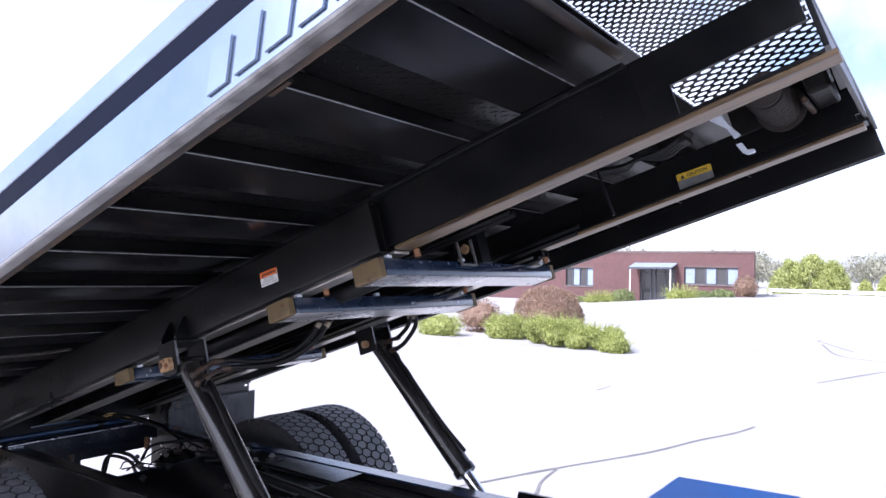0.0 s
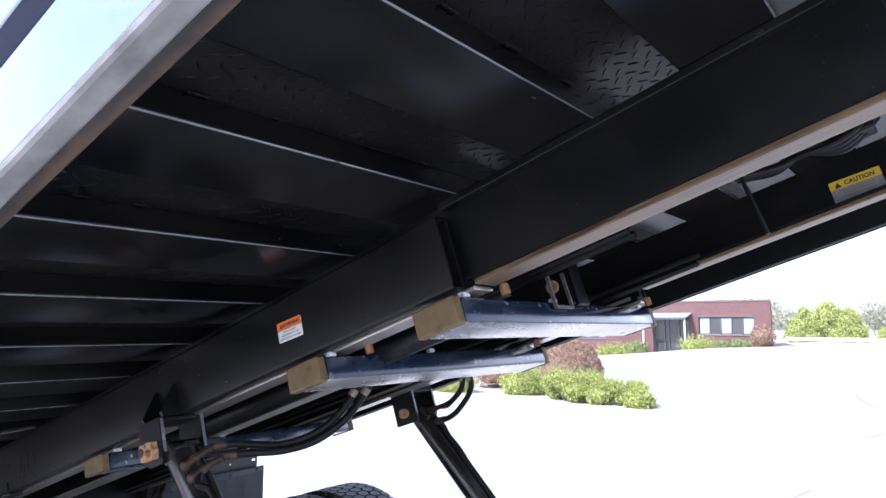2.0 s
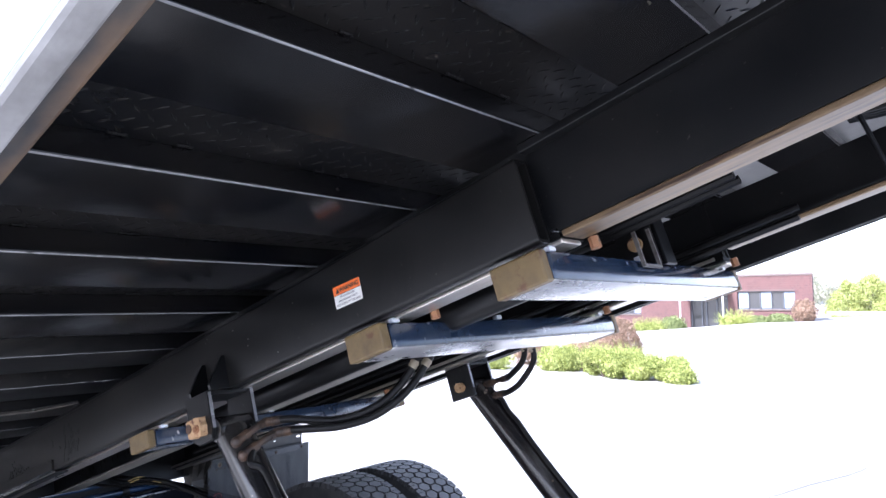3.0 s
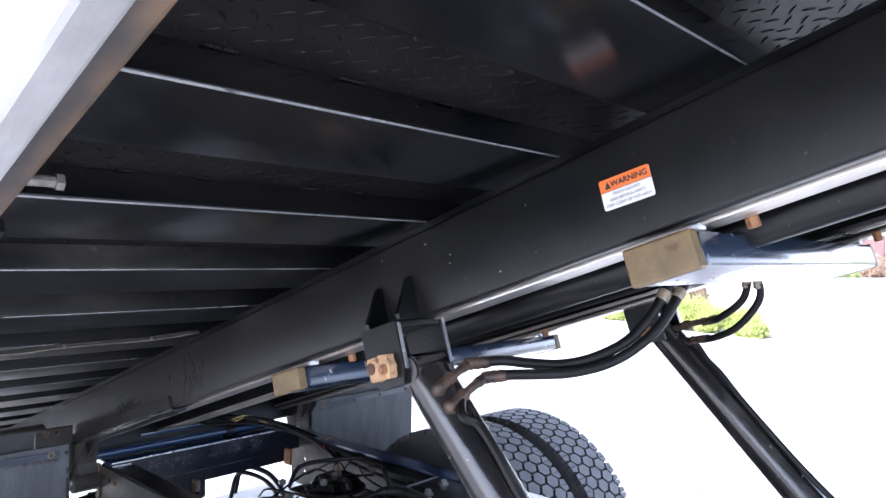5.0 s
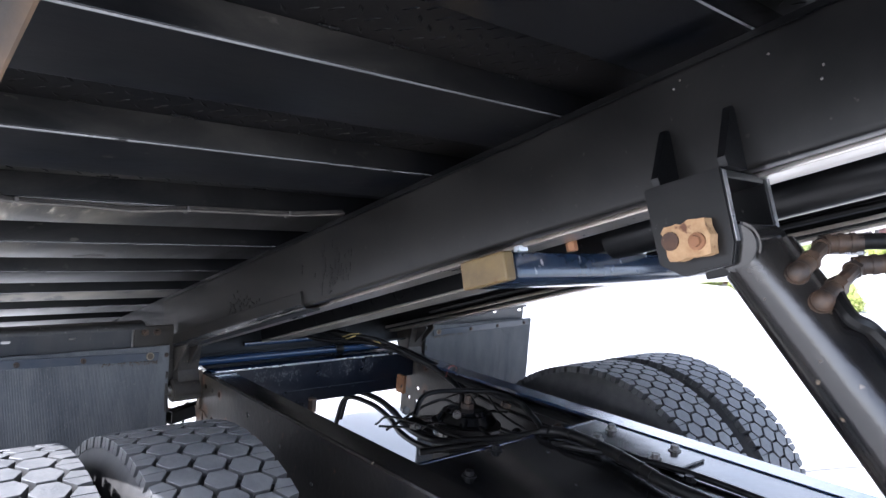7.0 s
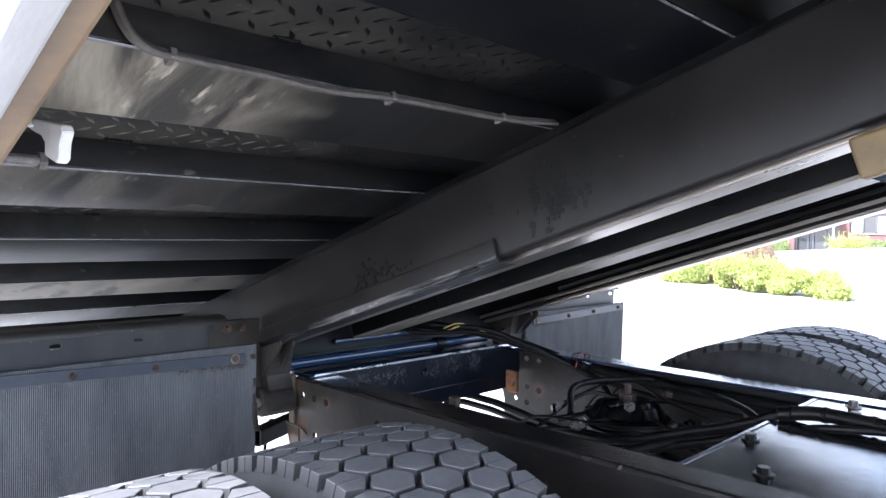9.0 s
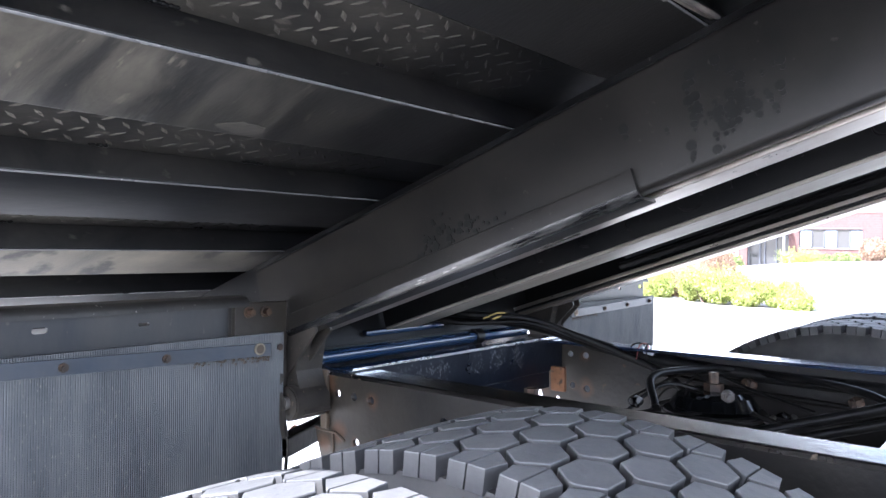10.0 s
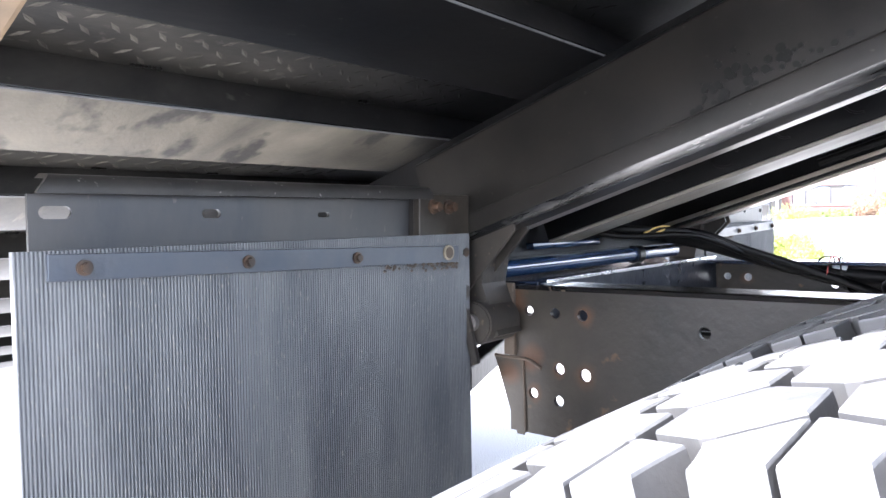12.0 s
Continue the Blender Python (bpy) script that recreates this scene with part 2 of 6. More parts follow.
def rail_tint(m, stains, far=0.42, near=-0.05, tint_colour=(0.110, 0.092, 0.070)):
    """Blends in a tint that thickens along x, such as road dust, and rust rings (x, z, reach) round bolt holes."""
    n, li = m.node_tree.nodes, m.node_tree.links
    b = n["Principled BSDF"]
    colour = b.inputs["Base Color"].links[0].from_socket
    co = n.new("ShaderNodeTexCoord")
    sep = n.new("ShaderNodeSeparateXYZ")
    li.new(co.outputs["Object"], sep.inputs["Vector"])
    blot = n.new("ShaderNodeTexNoise")
    blot.inputs["Scale"].default_value, blot.inputs["Detail"].default_value = 14.0, 8.0
    li.new(co.outputs["Object"], blot.inputs["Vector"])

    def mix_in(fac, rgb):
        nonlocal colour
        mx = n.new("ShaderNodeMix")
        mx.data_type = "RGBA"
        mx.inputs["B"].default_value = (*rgb, 1)
        li.new(colour, mx.inputs["A"])
        li.new(fac, mx.inputs["Factor"])
        colour = mx.outputs["Result"]

    def node(op, a, c):
        t = n.new("ShaderNodeMath")
        t.operation = op
        for k, v in enumerate((a, c)):
            if isinstance(v, (int, float)):
                t.inputs[k].default_value = v
            else:
                li.new(v, t.inputs[k])
        return t.outputs["Value"]

    reach = n.new("ShaderNodeMapRange")
    reach.inputs["From Min"].default_value, reach.inputs["From Max"].default_value = far, near
    li.new(sep.outputs["X"], reach.inputs["Value"])
    dust = node("MULTIPLY", reach.outputs["Result"], node("ADD", node("MULTIPLY", blot.outputs["Fac"], 1.3), -0.05))
    dust_clip = n.new("ShaderNodeClamp")
    li.new(dust, dust_clip.inputs["Value"])
    mix_in(dust_clip.outputs["Result"], tint_colour)
    for x, z, r in stains:
        d = node("POWER", node("ADD", node("POWER", node("ADD", sep.outputs["X"], -x), 2.0), node("POWER", node("ADD", sep.outputs["Z"], -z), 2.0)), 0.5)
        ring = n.new("ShaderNodeMapRange")
        ring.inputs["From Min"].default_value, ring.inputs["From Max"].default_value = r * 1.3, r * 0.5
        li.new(node("ADD", d, node("MULTIPLY", node("ADD", blot.outputs["Fac"], -0.5), 0.055)), ring.inputs["Value"])
        mix_in(node("MULTIPLY", ring.outputs["Result"], 0.55), (0.095, 0.042, 0.019))
    li.new(colour, b.inputs["Base Color"])


def lip_stain(m, rgb):
    """Orange-brown stain that runs along the inner lip of the rail."""
    n, li = m.node_tree.nodes, m.node_tree.links
    b = n["Principled BSDF"]
    co = n.new("ShaderNodeTexCoord")
    sep = n.new("ShaderNodeSeparateXYZ")
    li.new(co.outputs["Object"], sep.inputs["Vector"])
    no = n.new("ShaderNodeTexNoise")
    no.inputs["Scale"].default_value, no.inputs["Detail"].default_value = 14.0, 6.0
    li.new(co.outputs["Object"], no.inputs["Vector"])
    wob = n.new("ShaderNodeMath")
    wob.operation = "MULTIPLY_ADD"
    wob.inputs[1].default_value = 0.05
    li.new(no.outputs["Fac"], wob.inputs[0])
    li.new(sep.outputs["Y"], wob.inputs[2])
    mr = n.new("ShaderNodeMapRange")
    mr.inputs["From Min"].default_value, mr.inputs["From Max"].default_value = 1.066, 1.092
    mr.inputs["To Max"].default_value = 0.5
    li.new(wob.outputs["Value"], mr.inputs["Value"])
    mx = n.new("ShaderNodeMix")
    mx.data_type = "RGBA"
    mx.inputs["B"].default_value = (*rgb, 1)
    li.new(b.inputs["Base Color"].links[0].from_socket, mx.inputs["A"])
    li.new(mr.outputs["Result"], mx.inputs["Factor"])
    li.new(mx.outputs["Result"], b.inputs["Base Color"])


lip_stain(M_RAILIN, (0.21, 0.125, 0.062))
# the rail's underside gets darker towards its front
rail_tint(M_RAILUNDER, [], far=-1.2, near=0.35, tint_colour=(0.048, 0.044, 0.040))
rail_tint(M_RAILIN, [], far=-1.0, near=-2.3, tint_colour=(0.40, 0.29, 0.18))
rail_tint(M_FRAME, far=0.20, near=-0.14, tint_colour=(0.062, 0.052, 0.039), stains=[(0.060, -0.143, 0.024), (0.012, -0.138, 0.014), (-0.045, -0.125, 0.022), (-0.078, -0.02, 0.026), (0.057, -0.046, 0.014), (-0.040, -0.185, 0.014), (-0.083, -0.16, 0.022)])
# rear slide strip: weaker ground reflection put into its colour
rail_tint(M_SLIDE, [], far=-0.90, near=-1.05, tint_colour=(0.40, 0.34, 0.28))
rail_tint(M_BEAM, [], -0.6, -3.0, (0.027, 0.024, 0.0205))


def darken_inward(m, inner_colour, full, none):
    """Darkens a dusty colour across the deck, from beside the wheel to the inner beams."""
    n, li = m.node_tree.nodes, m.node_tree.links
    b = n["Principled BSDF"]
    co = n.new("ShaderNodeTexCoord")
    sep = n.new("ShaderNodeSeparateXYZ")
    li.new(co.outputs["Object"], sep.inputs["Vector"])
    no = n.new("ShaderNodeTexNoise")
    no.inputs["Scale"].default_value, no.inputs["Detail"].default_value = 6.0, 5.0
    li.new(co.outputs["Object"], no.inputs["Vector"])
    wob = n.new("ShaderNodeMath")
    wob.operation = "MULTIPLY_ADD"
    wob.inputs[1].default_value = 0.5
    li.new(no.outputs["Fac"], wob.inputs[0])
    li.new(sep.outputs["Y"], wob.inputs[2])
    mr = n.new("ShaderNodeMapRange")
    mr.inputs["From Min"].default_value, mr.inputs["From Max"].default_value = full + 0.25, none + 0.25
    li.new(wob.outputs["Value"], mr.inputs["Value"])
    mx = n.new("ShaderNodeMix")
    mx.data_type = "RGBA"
    mx.inputs["B"].default_value = (*inner_colour, 1)
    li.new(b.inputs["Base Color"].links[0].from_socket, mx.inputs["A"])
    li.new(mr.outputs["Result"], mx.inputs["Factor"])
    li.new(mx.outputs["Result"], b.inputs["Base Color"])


darken_inward(M_SMEARED, (0.010, 0.0095, 0.0088), 1.20, 1.46)
darken_inward(M_HAZED, (0.0070, 0.0069, 0.0071), 1.08, 1.62)
darken_inward(M_DUSTY, (0.012, 0.0113, 0.010), 1.50, 1.84)
# shade beside the beam, put into the tread floor's colour
darken_inward(M_LOZENGE, (0.0045, 0.0046, 0.0050), 1.35, 1.75)
darken_inward(M_LOZTOP, (0.006, 0.006, 0.0062), 1.30, 1.70)
darken_inward(M_WEB, (0.0045, 0.0047, 0.0054), 1.30, 1.80)
M_TYRE = material("worn_tyre_rubber", (0.076, 0.079, 0.084), 0.62, second=(0.148, 0.148, 0.148), grain=14, amount=0.9, spots=(0.14, 0.138, 0.134), spot_scale=60, spot_at=0.68, bump=0.0014, bump_scale=90)
# unworn lug sides, with the shade between blocks put into their colour
M_LUG = material("shaded_unworn_lug_rubber", (0.032, 0.032, 0.034), 0.65, second=(0.070, 0.069, 0.067), grain=16, amount=0.9, bump=0.0008, bump_scale=90)
M_SIDE = material("tyre_sidewall_rubber", (0.018, 0.018, 0.019), 0.6, second=(0.048, 0.046, 0.044), grain=12, bump=0.0005)
M_FLAP = material("dusty_ribbed_rubber", (0.028, 0.033, 0.042), 0.48, second=(0.130, 0.135, 0.139), grain=9, amount=0.95, bias=-0.02, spots=(0.135, 0.132, 0.125), spot_scale=260, spot_at=0.62, bump=0.0005, bump_scale=220, stretch=(1, 1.6, 0.4))
M_FLAPARM = material("grey_black_bracket_paint", (0.024, 0.027, 0.033), 0.4, second=(0.066, 0.062, 0.056), grain=7, amount=0.8, stretch=(1, 1, 0.35), swirl=0.4, spots=(0.10, 0.09, 0.08), spot_scale=110, spot_at=0.68, bump=0.0005)
M_SPATTER = material("dirt_spattered_lip_paint", (0.016, 0.0158, 0.0158), 0.45, second=(0.050, 0.046, 0.041), grain=10, amount=0.9, spots=(0.30, 0.29, 0.27), spot_scale=120, spot_at=0.675, bump=0.0008)
M_STRIP = material("blue_grey_strip_paint", (0.040, 0.050, 0.068), 0.32, second=(0.070, 0.074, 0.082), grain=16, amount=0.9, spots=(0.085, 0.078, 0.07), spot_scale=50, spot_at=0.68, bump=0.0008)
M_DROP = material("dusty_tan_bracket_paint", (0.040, 0.030, 0.022), 0.7, second=(0.100, 0.072, 0.048), grain=14, amount=0.9, spots=(0.13, 0.055, 0.022), spot_scale=22, spot_at=0.66, bump=0.0012)
M_MUD = material("dried_mud", (0.045, 0.048, 0.055), 0.8, second=(0.085, 0.086, 0.09), grain=30)
M_BOLT = material("dull_zinc_bolt", (0.20, 0.19, 0.18), 0.5, metal=0.5, second=(0.10, 0.085, 0.075), grain=60)
M_HOSE = material("black_hose_rubber", (0.0045, 0.0045, 0.005), 0.38, second=(0.011, 0.0106, 0.010), grain=20, spec=0.16)
M_FITTING = material("dirty_hose_fitting", (0.030, 0.021, 0.016), 0.55, metal=0.2, second=(0.095, 0.055, 0.032), grain=40, bump=0.0006)
M_CRIMP = material("pale_dusty_crimp", (0.27, 0.23, 0.165), 0.5, metal=0.3, second=(0.17, 0.14, 0.10), grain=60)
M_BARREL = material("scuffed_black_cylinder_paint", (0.0036, 0.0040, 0.0050), 0.20, second=(0.024, 0.0205, 0.0172), grain=9, amount=0.8, spots=(0.14, 0.11, 0.08), spot_scale=55, spot_at=0.68, bump=0.0005, bump_scale=60, coat=0.3, spec=0.4)
M_OIL = material("dried_oil", (0.004, 0.004, 0.004), 0.4, second=(0.007, 0.007, 0.007), grain=40, spec=0.3)
M_CHROME = material("bright_chrome_rod", (0.75, 0.76, 0.78), 0.12, metal=1.0, second=(0.65, 0.66, 0.68), grain=10)
M_ORANGE = material("orange_label", (0.78, 0.17, 0.03), 0.45, second=(0.72, 0.15, 0.03), grain=30)
M_YELLOW = material("yellow_label", (0.72, 0.50, 0.03), 0.45, second=(0.66, 0.45, 0.03), grain=30)
M_WHITE = material("white_label", (0.74, 0.74, 0.72), 0.5, second=(0.66, 0.65, 0.62), grain=30)
M_GREYLABEL = material("dull_silver_label", (0.34, 0.34, 0.33), 0.5, second=(0.24, 0.24, 0.23), grain=40)
M_INK = material("black_ink", (0.02, 0.02, 0.02), 0.5)
M_GREYINK = material("grey_ink", (0.22, 0.22, 0.22), 0.5)
M_CABLE = material("greasy_wire_rope", (0.030, 0.024, 0.018), 0.5, metal=0.3, second=(0.012, 0.010, 0.008), grain=50, bump=0.0008, bump_scale=200)
M_YWIRE = material("dull_yellow_wire", (0.52, 0.38, 0.13), 0.5)
M_RED = material("dull_red_wire", (0.14, 0.02, 0.015), 0.4)
M_BRICK = material("red_brick", (0.092, 0.047, 0.044), 0.85, second=(0.140, 0.070, 0.064), grain=2.5, amount=0.9, spots=(0.05, 0.028, 0.027), spot_scale=14, spot_at=0.6, per_object=0.15)
M_MORTAR = material("brick_wall_mortar", (0.11, 0.075, 0.07), 0.9, second=(0.14, 0.095, 0.085), grain=3)
M_TRIM = material("brown_metal_trim", (0.10, 0.075, 0.065), 0.5, second=(0.13, 0.10, 0.09), grain=3)
M_WFRAME = material("dark_window_frame", (0.05, 0.055, 0.07), 0.4, second=(0.07, 0.07, 0.08), grain=4)
M_BLIND = material("pale_window_blind", (0.26, 0.31, 0.38), 0.5, second=(0.20, 0.245, 0.31), grain=2)
M_PANE = material("dark_window_glass", (0.045, 0.045, 0.047), 0.06, second=(0.055, 0.055, 0.056), grain=1)
M_CANOPY = material("pale_blue_canopy", (0.30, 0.38, 0.48), 0.35, metal=0.3, second=(0.36, 0.43, 0.52), grain=3)
M_FENCE = material("white_fence_paint", (0.80, 0.80, 0.78), 0.6, second=(0.74, 0.74, 0.72), grain=3)
M_TRUNK = material("brown_bark", (0.10, 0.07, 0.05), 0.9, second=(0.16, 0.12, 0.09), grain=10, bump=0.01, bump_scale=30)


def leaf_material(name, a, b):
    m = bpy.data.materials.new(name)
    m.use_nodes = True
    n, li = m.node_tree.nodes, m.node_tree.links
    bs = n["Principled BSDF"]
    geo = n.new("ShaderNodeNewGeometry")
    ramp = n.new("ShaderNodeValToRGB")
    ramp.color_ramp.elements[0].color, ramp.color_ramp.elements[1].color = (*a, 1), (*b, 1)
    li.new(geo.outputs["Random Per Island"], ramp.inputs["Fac"])
    li.new(ramp.outputs["Color"], bs.inputs["Base Color"])
    bs.inputs["Roughness"].default_value = 0.6
    tr = n.new("ShaderNodeBsdfTranslucent")
    li.new(ramp.outputs["Color"], tr.inputs["Color"])
    mix = n.new("ShaderNodeMixShader")
    mix.inputs["Fac"].default_value = 0.35
    li.new(bs.outputs["BSDF"], mix.inputs[1])
    li.new(tr.outputs["BSDF"], mix.inputs[2])
    li.new(mix.outputs["Shader"], n["Material Output"].inputs["Surface"])
    return m


M_JUNIPER = leaf_material("juniper_green", (0.12, 0.165, 0.03), (0.54, 0.57, 0.19))
M_YEW = leaf_material("hedge_green", (0.12, 0.16, 0.06), (0.30, 0.34, 0.14))
M_REDBUSH = leaf_material("autumn_red_leaves", (0.16, 0.115, 0.075), (0.42, 0.28, 0.20))
M_ARBOR = leaf_material("arborvitae_green", (0.22, 0.27, 0.07), (0.56, 0.58, 0.22))
M_WOODS = leaf_material("far_autumn_woods", (0.20, 0.215, 0.15), (0.36, 0.34, 0.25))


def ground_material():
    m = bpy.data.materials.new("sun_bleached_asphalt")
    m.use_nodes = True
    n, li = m.node_tree.nodes, m.node_tree.links
    b = n["Principled BSDF"]
    co = n.new("ShaderNodeTexCoord")
    big = n.new("ShaderNodeTexNoise")
    big.inputs["Scale"].default_value, big.inputs["Detail"].default_value = 0.35, 8
    fine = n.new("ShaderNodeTexNoise")
    fine.inputs["Scale"].default_value, fine.inputs["Detail"].default_value = 90, 3
    vor = n.new("ShaderNodeTexVoronoi")
    vor.inputs["Scale"].default_value = 120
    for t in (big, fine, vor):
        li.new(co.outputs["Object"], t.inputs["Vector"])
    ramp = n.new("ShaderNodeValToRGB")
    ramp.color_ramp.elements[0].position, ramp.color_ramp.elements[1].position = 0.3, 0.7
    ramp.color_ramp.elements[0].color, ramp.color_ramp.elements[1].color = (0.315, 0.310, 0.300, 1), (0.395, 0.388, 0.370, 1)
    li.new(big.outputs["Fac"], ramp.inputs["Fac"])
    mix = n.new("ShaderNodeMix")
    mix.data_type, mix.blend_type = "RGBA", "MULTIPLY"
    mix.inputs["Factor"].default_value = 0.45
    li.new(ramp.outputs["Color"], mix.inputs["A"])
    r2 = n.new("ShaderNodeValToRGB")
    r2.color_ramp.elements[0].color, r2.color_ramp.elements[1].color = (0.6, 0.6, 0.6, 1), (1.2, 1.2, 1.2, 1)
    li.new(fine.outputs["Fac"], r2.inputs["Fac"])
    li.new(r2.outputs["Color"], mix.inputs["B"])
    li.new(mix.outputs["Result"], b.inputs["Base Color"])
    b.inputs["Roughness"].default_value = 0.85
    bp = n.new("ShaderNodeBump")
    bp.inputs["Distance"].default_value = 0.004
    li.new(vor.outputs["Distance"], bp.inputs["Height"])
    li.new(bp.outputs["Normal"], b.inputs["Normal"])
    return m


M_GROUND = ground_material()
M_TAR = material("faded_tar_seam", (0.12, 0.117, 0.112), 0.8, second=(0.22, 0.215, 0.205), grain=9, amount=0.9)


# ---------------------------------------------------------------- mesh helpers
def part(name, bm, mat, parent=None, label="", matrix=None, smooth=0.0):
    """Links a bmesh as one object under a thing or a part."""
    me = bpy.data.meshes.new(name)
    bm.normal_update()
    if smooth:
        for f in bm.faces:
            f.smooth = True
        for e in bm.edges:
            if len(e.link_faces) == 2 and e.calc_face_angle(0) > radians(smooth):
                e.smooth = False
    bm.to_mesh(me)
    bm.free()
    me.materials.append(mat)
    ob = new(name, me)
    if parent is not None:
        ob.parent = parent
    if matrix is not None:
        ob.matrix_basis = matrix
    if label:
        tagged(ob, label)
    return ob


def thing(name, label, category, matrix=None, group="", kind=""):
    ob = new(name)
    ob.empty_display_size = 0.05
    if matrix is not None:
        ob.matrix_basis = matrix
    return tagged(ob, label, category, group, kind)


def box(x0, x1, y0, y1, z0, z1, bevel=0.0, bm=None):
    own = bmesh.new()
    bmesh.ops.create_cube(own, size=1.0, matrix=Matrix.Translation(((x0 + x1) / 2, (y0 + y1) / 2, (z0 + z1) / 2)) @ Matrix.Diagonal((x1 - x0, y1 - y0, z1 - z0, 1)))
    if bevel:
        bmesh.ops.bevel(own, geom=own.edges[:], offset=bevel, segments=2, affect="EDGES", profile=0.5)
    return join(bm, own)


def join(bm, own):
    if bm is None:
        return own
    me = bpy.data.meshes.new("tmp")
    own.to_mesh(me)
    own.free()
    bm.from_mesh(me)
    bpy.data.meshes.remove(me)
    return bm


def square_tube(x0, x1, y0, y1, z0, z1, t):
    """A hollow rectangular tube along x, open at both ends, with slightly rounded outer corners."""
    bm = bmesh.new()
    c = min(0.0085, t * 1.4)
    corners = ((y0 + c, z0 + c, 180), (y1 - c, z0 + c, 270), (y1 - c, z1 - c, 0), (y0 + c, z1 - c, 90))
    turns = [(cy, cz, radians(d + 22.5 * k)) for cy, cz, d in corners for k in range(5)]
    outer = [(cy + c * math.cos(a), cz + c * math.sin(a)) for cy, cz, a in turns]
    inner = [(min(max(y, y0 + t), y1 - t), min(max(z, z0 + t), z1 - t)) for y, z in outer]
    n = len(outer)
    rings = []
    for loop in (outer, inner):
        rings.append([[bm.verts.new((x, y, z)) for y, z in loop] for x in (x0, x1)])
    for k in range(n):
        l = (k + 1) % n
        for ring in rings:
            bm.faces.new((ring[0][k], ring[0][l], ring[1][l], ring[1][k]))
        for e in (0, 1):
            bm.faces.new((rings[0][e][k], rings[0][e][l], rings[1][e][l], rings[1][e][k]))
    bmesh.ops.remove_doubles(bm, verts=bm.verts[:], dist=1e-5)
    bmesh.ops.dissolve_degenerate(bm, edges=bm.edges[:], dist=1e-6)
    bmesh.ops.recalc_face_normals(bm, faces=bm.faces[:])
    return bm


def rod(a, b, r, seg=20, r2=None, bm=None, bevel=0.0):
    """A capped round bar from a to b."""
    a, b = Vector(a), Vector(b)
    own = bmesh.new()
    d = b - a
    m = Matrix.Translation((a + b) / 2) @ d.to_track_quat("Z", "Y").to_matrix().to_4x4()
    bmesh.ops.create_cone(own, cap_ends=True, segments=seg, radius1=r, radius2=r if r2 is None else r2, depth=d.length, matrix=m)
    if bevel:
        bmesh.ops.bevel(own, geom=[e for e in own.edges if any(len(f.verts) > 4 for f in e.link_faces)], offset=bevel, segments=2, affect="EDGES")
    return join(bm, own)


def prism(poly, axis, a, b, bm=None, bevel=0.0):
    """A polygon of (p, q) pulled out along axis 0, 1 or 2 from a to b."""
    own = bmesh.new()

    def v(p, q, s):
        return own.verts.new({0: (s, p, q), 1: (p, s, q), 2: (p, q, s)}[axis])
    lo, hi = [v(p, q, a) for p, q in poly], [v(p, q, b) for p, q in poly]
    own.faces.new(lo), own.faces.new(hi)
    for i in range(len(poly)):
        j = (i + 1) % len(poly)
        own.faces.new((lo[i], lo[j], hi[j], hi[i]))
    bmesh.ops.recalc_face_normals(own, faces=own.faces[:])
    if bevel:
        bmesh.ops.bevel(own, geom=own.edges[:], offset=bevel, segments=2, affect="EDGES")
    return join(bm, own)


def smooth_path(points, per=8):
    """Catmull-Rom through the points."""
    p = [Vector(q) for q in points]
    p = [2 * p[0] - p[1]] + p + [2 * p[-1] - p[-2]]
    out = []
    for i in range(1, len(p) - 2):
        for k in range(per):
            t = k / per
            a, b, c, d = p[i - 1], p[i], p[i + 1], p[i + 2]
            out.append(0.5 * (2 * b + (c - a) * t + (2 * a - 5 * b + 4 * c - d) * t * t + (3 * b - a - 3 * c + d) * t ** 3))
    return out + [p[-2]]


def hose(points, r, seg=10, per=8, bm=None):
    """A round hose along a smooth way through the points."""
    own = bmesh.new()
    way = smooth_path(points, per)
    rings, up = [], Vector((0, 0, 1))
    for i, c in enumerate(way):
        d = (way[min(i + 1, len(way) - 1)] - way[max(i - 1, 0)]).normalized()
        side = d.cross(up)
        side = side.normalized() if side.length > 1e-3 else d.cross(Vector((0, 1, 0))).normalized()
        up = side.cross(d).normalized()
        rings.append([own.verts.new(c + r * (math.cos(k * math.tau / seg) * side + math.sin(k * math.tau / seg) * up)) for k in range(seg)])
    for a, b in zip(rings, rings[1:]):
        for k in range(seg):
            own.faces.new((a[k], a[(k + 1) % seg], b[(k + 1) % seg], b[k]))
    own.faces.new(rings[0][::-1]), own.faces.new(rings[-1])
    return join(bm, own)


def bolt(at, axis, r=0.011, h=0.009, bm=None):
    """A hexagon bolt head on a washer, standing along axis from the place at."""
    at, axis = Vector(at), Vector(axis).normalized()
    bm = rod(at, at + axis * 0.003, r * 1.55, 16, bm=bm)
    return rod(at + axis * 0.003, at + axis * (0.003 + h), r, 6, bm=bm)


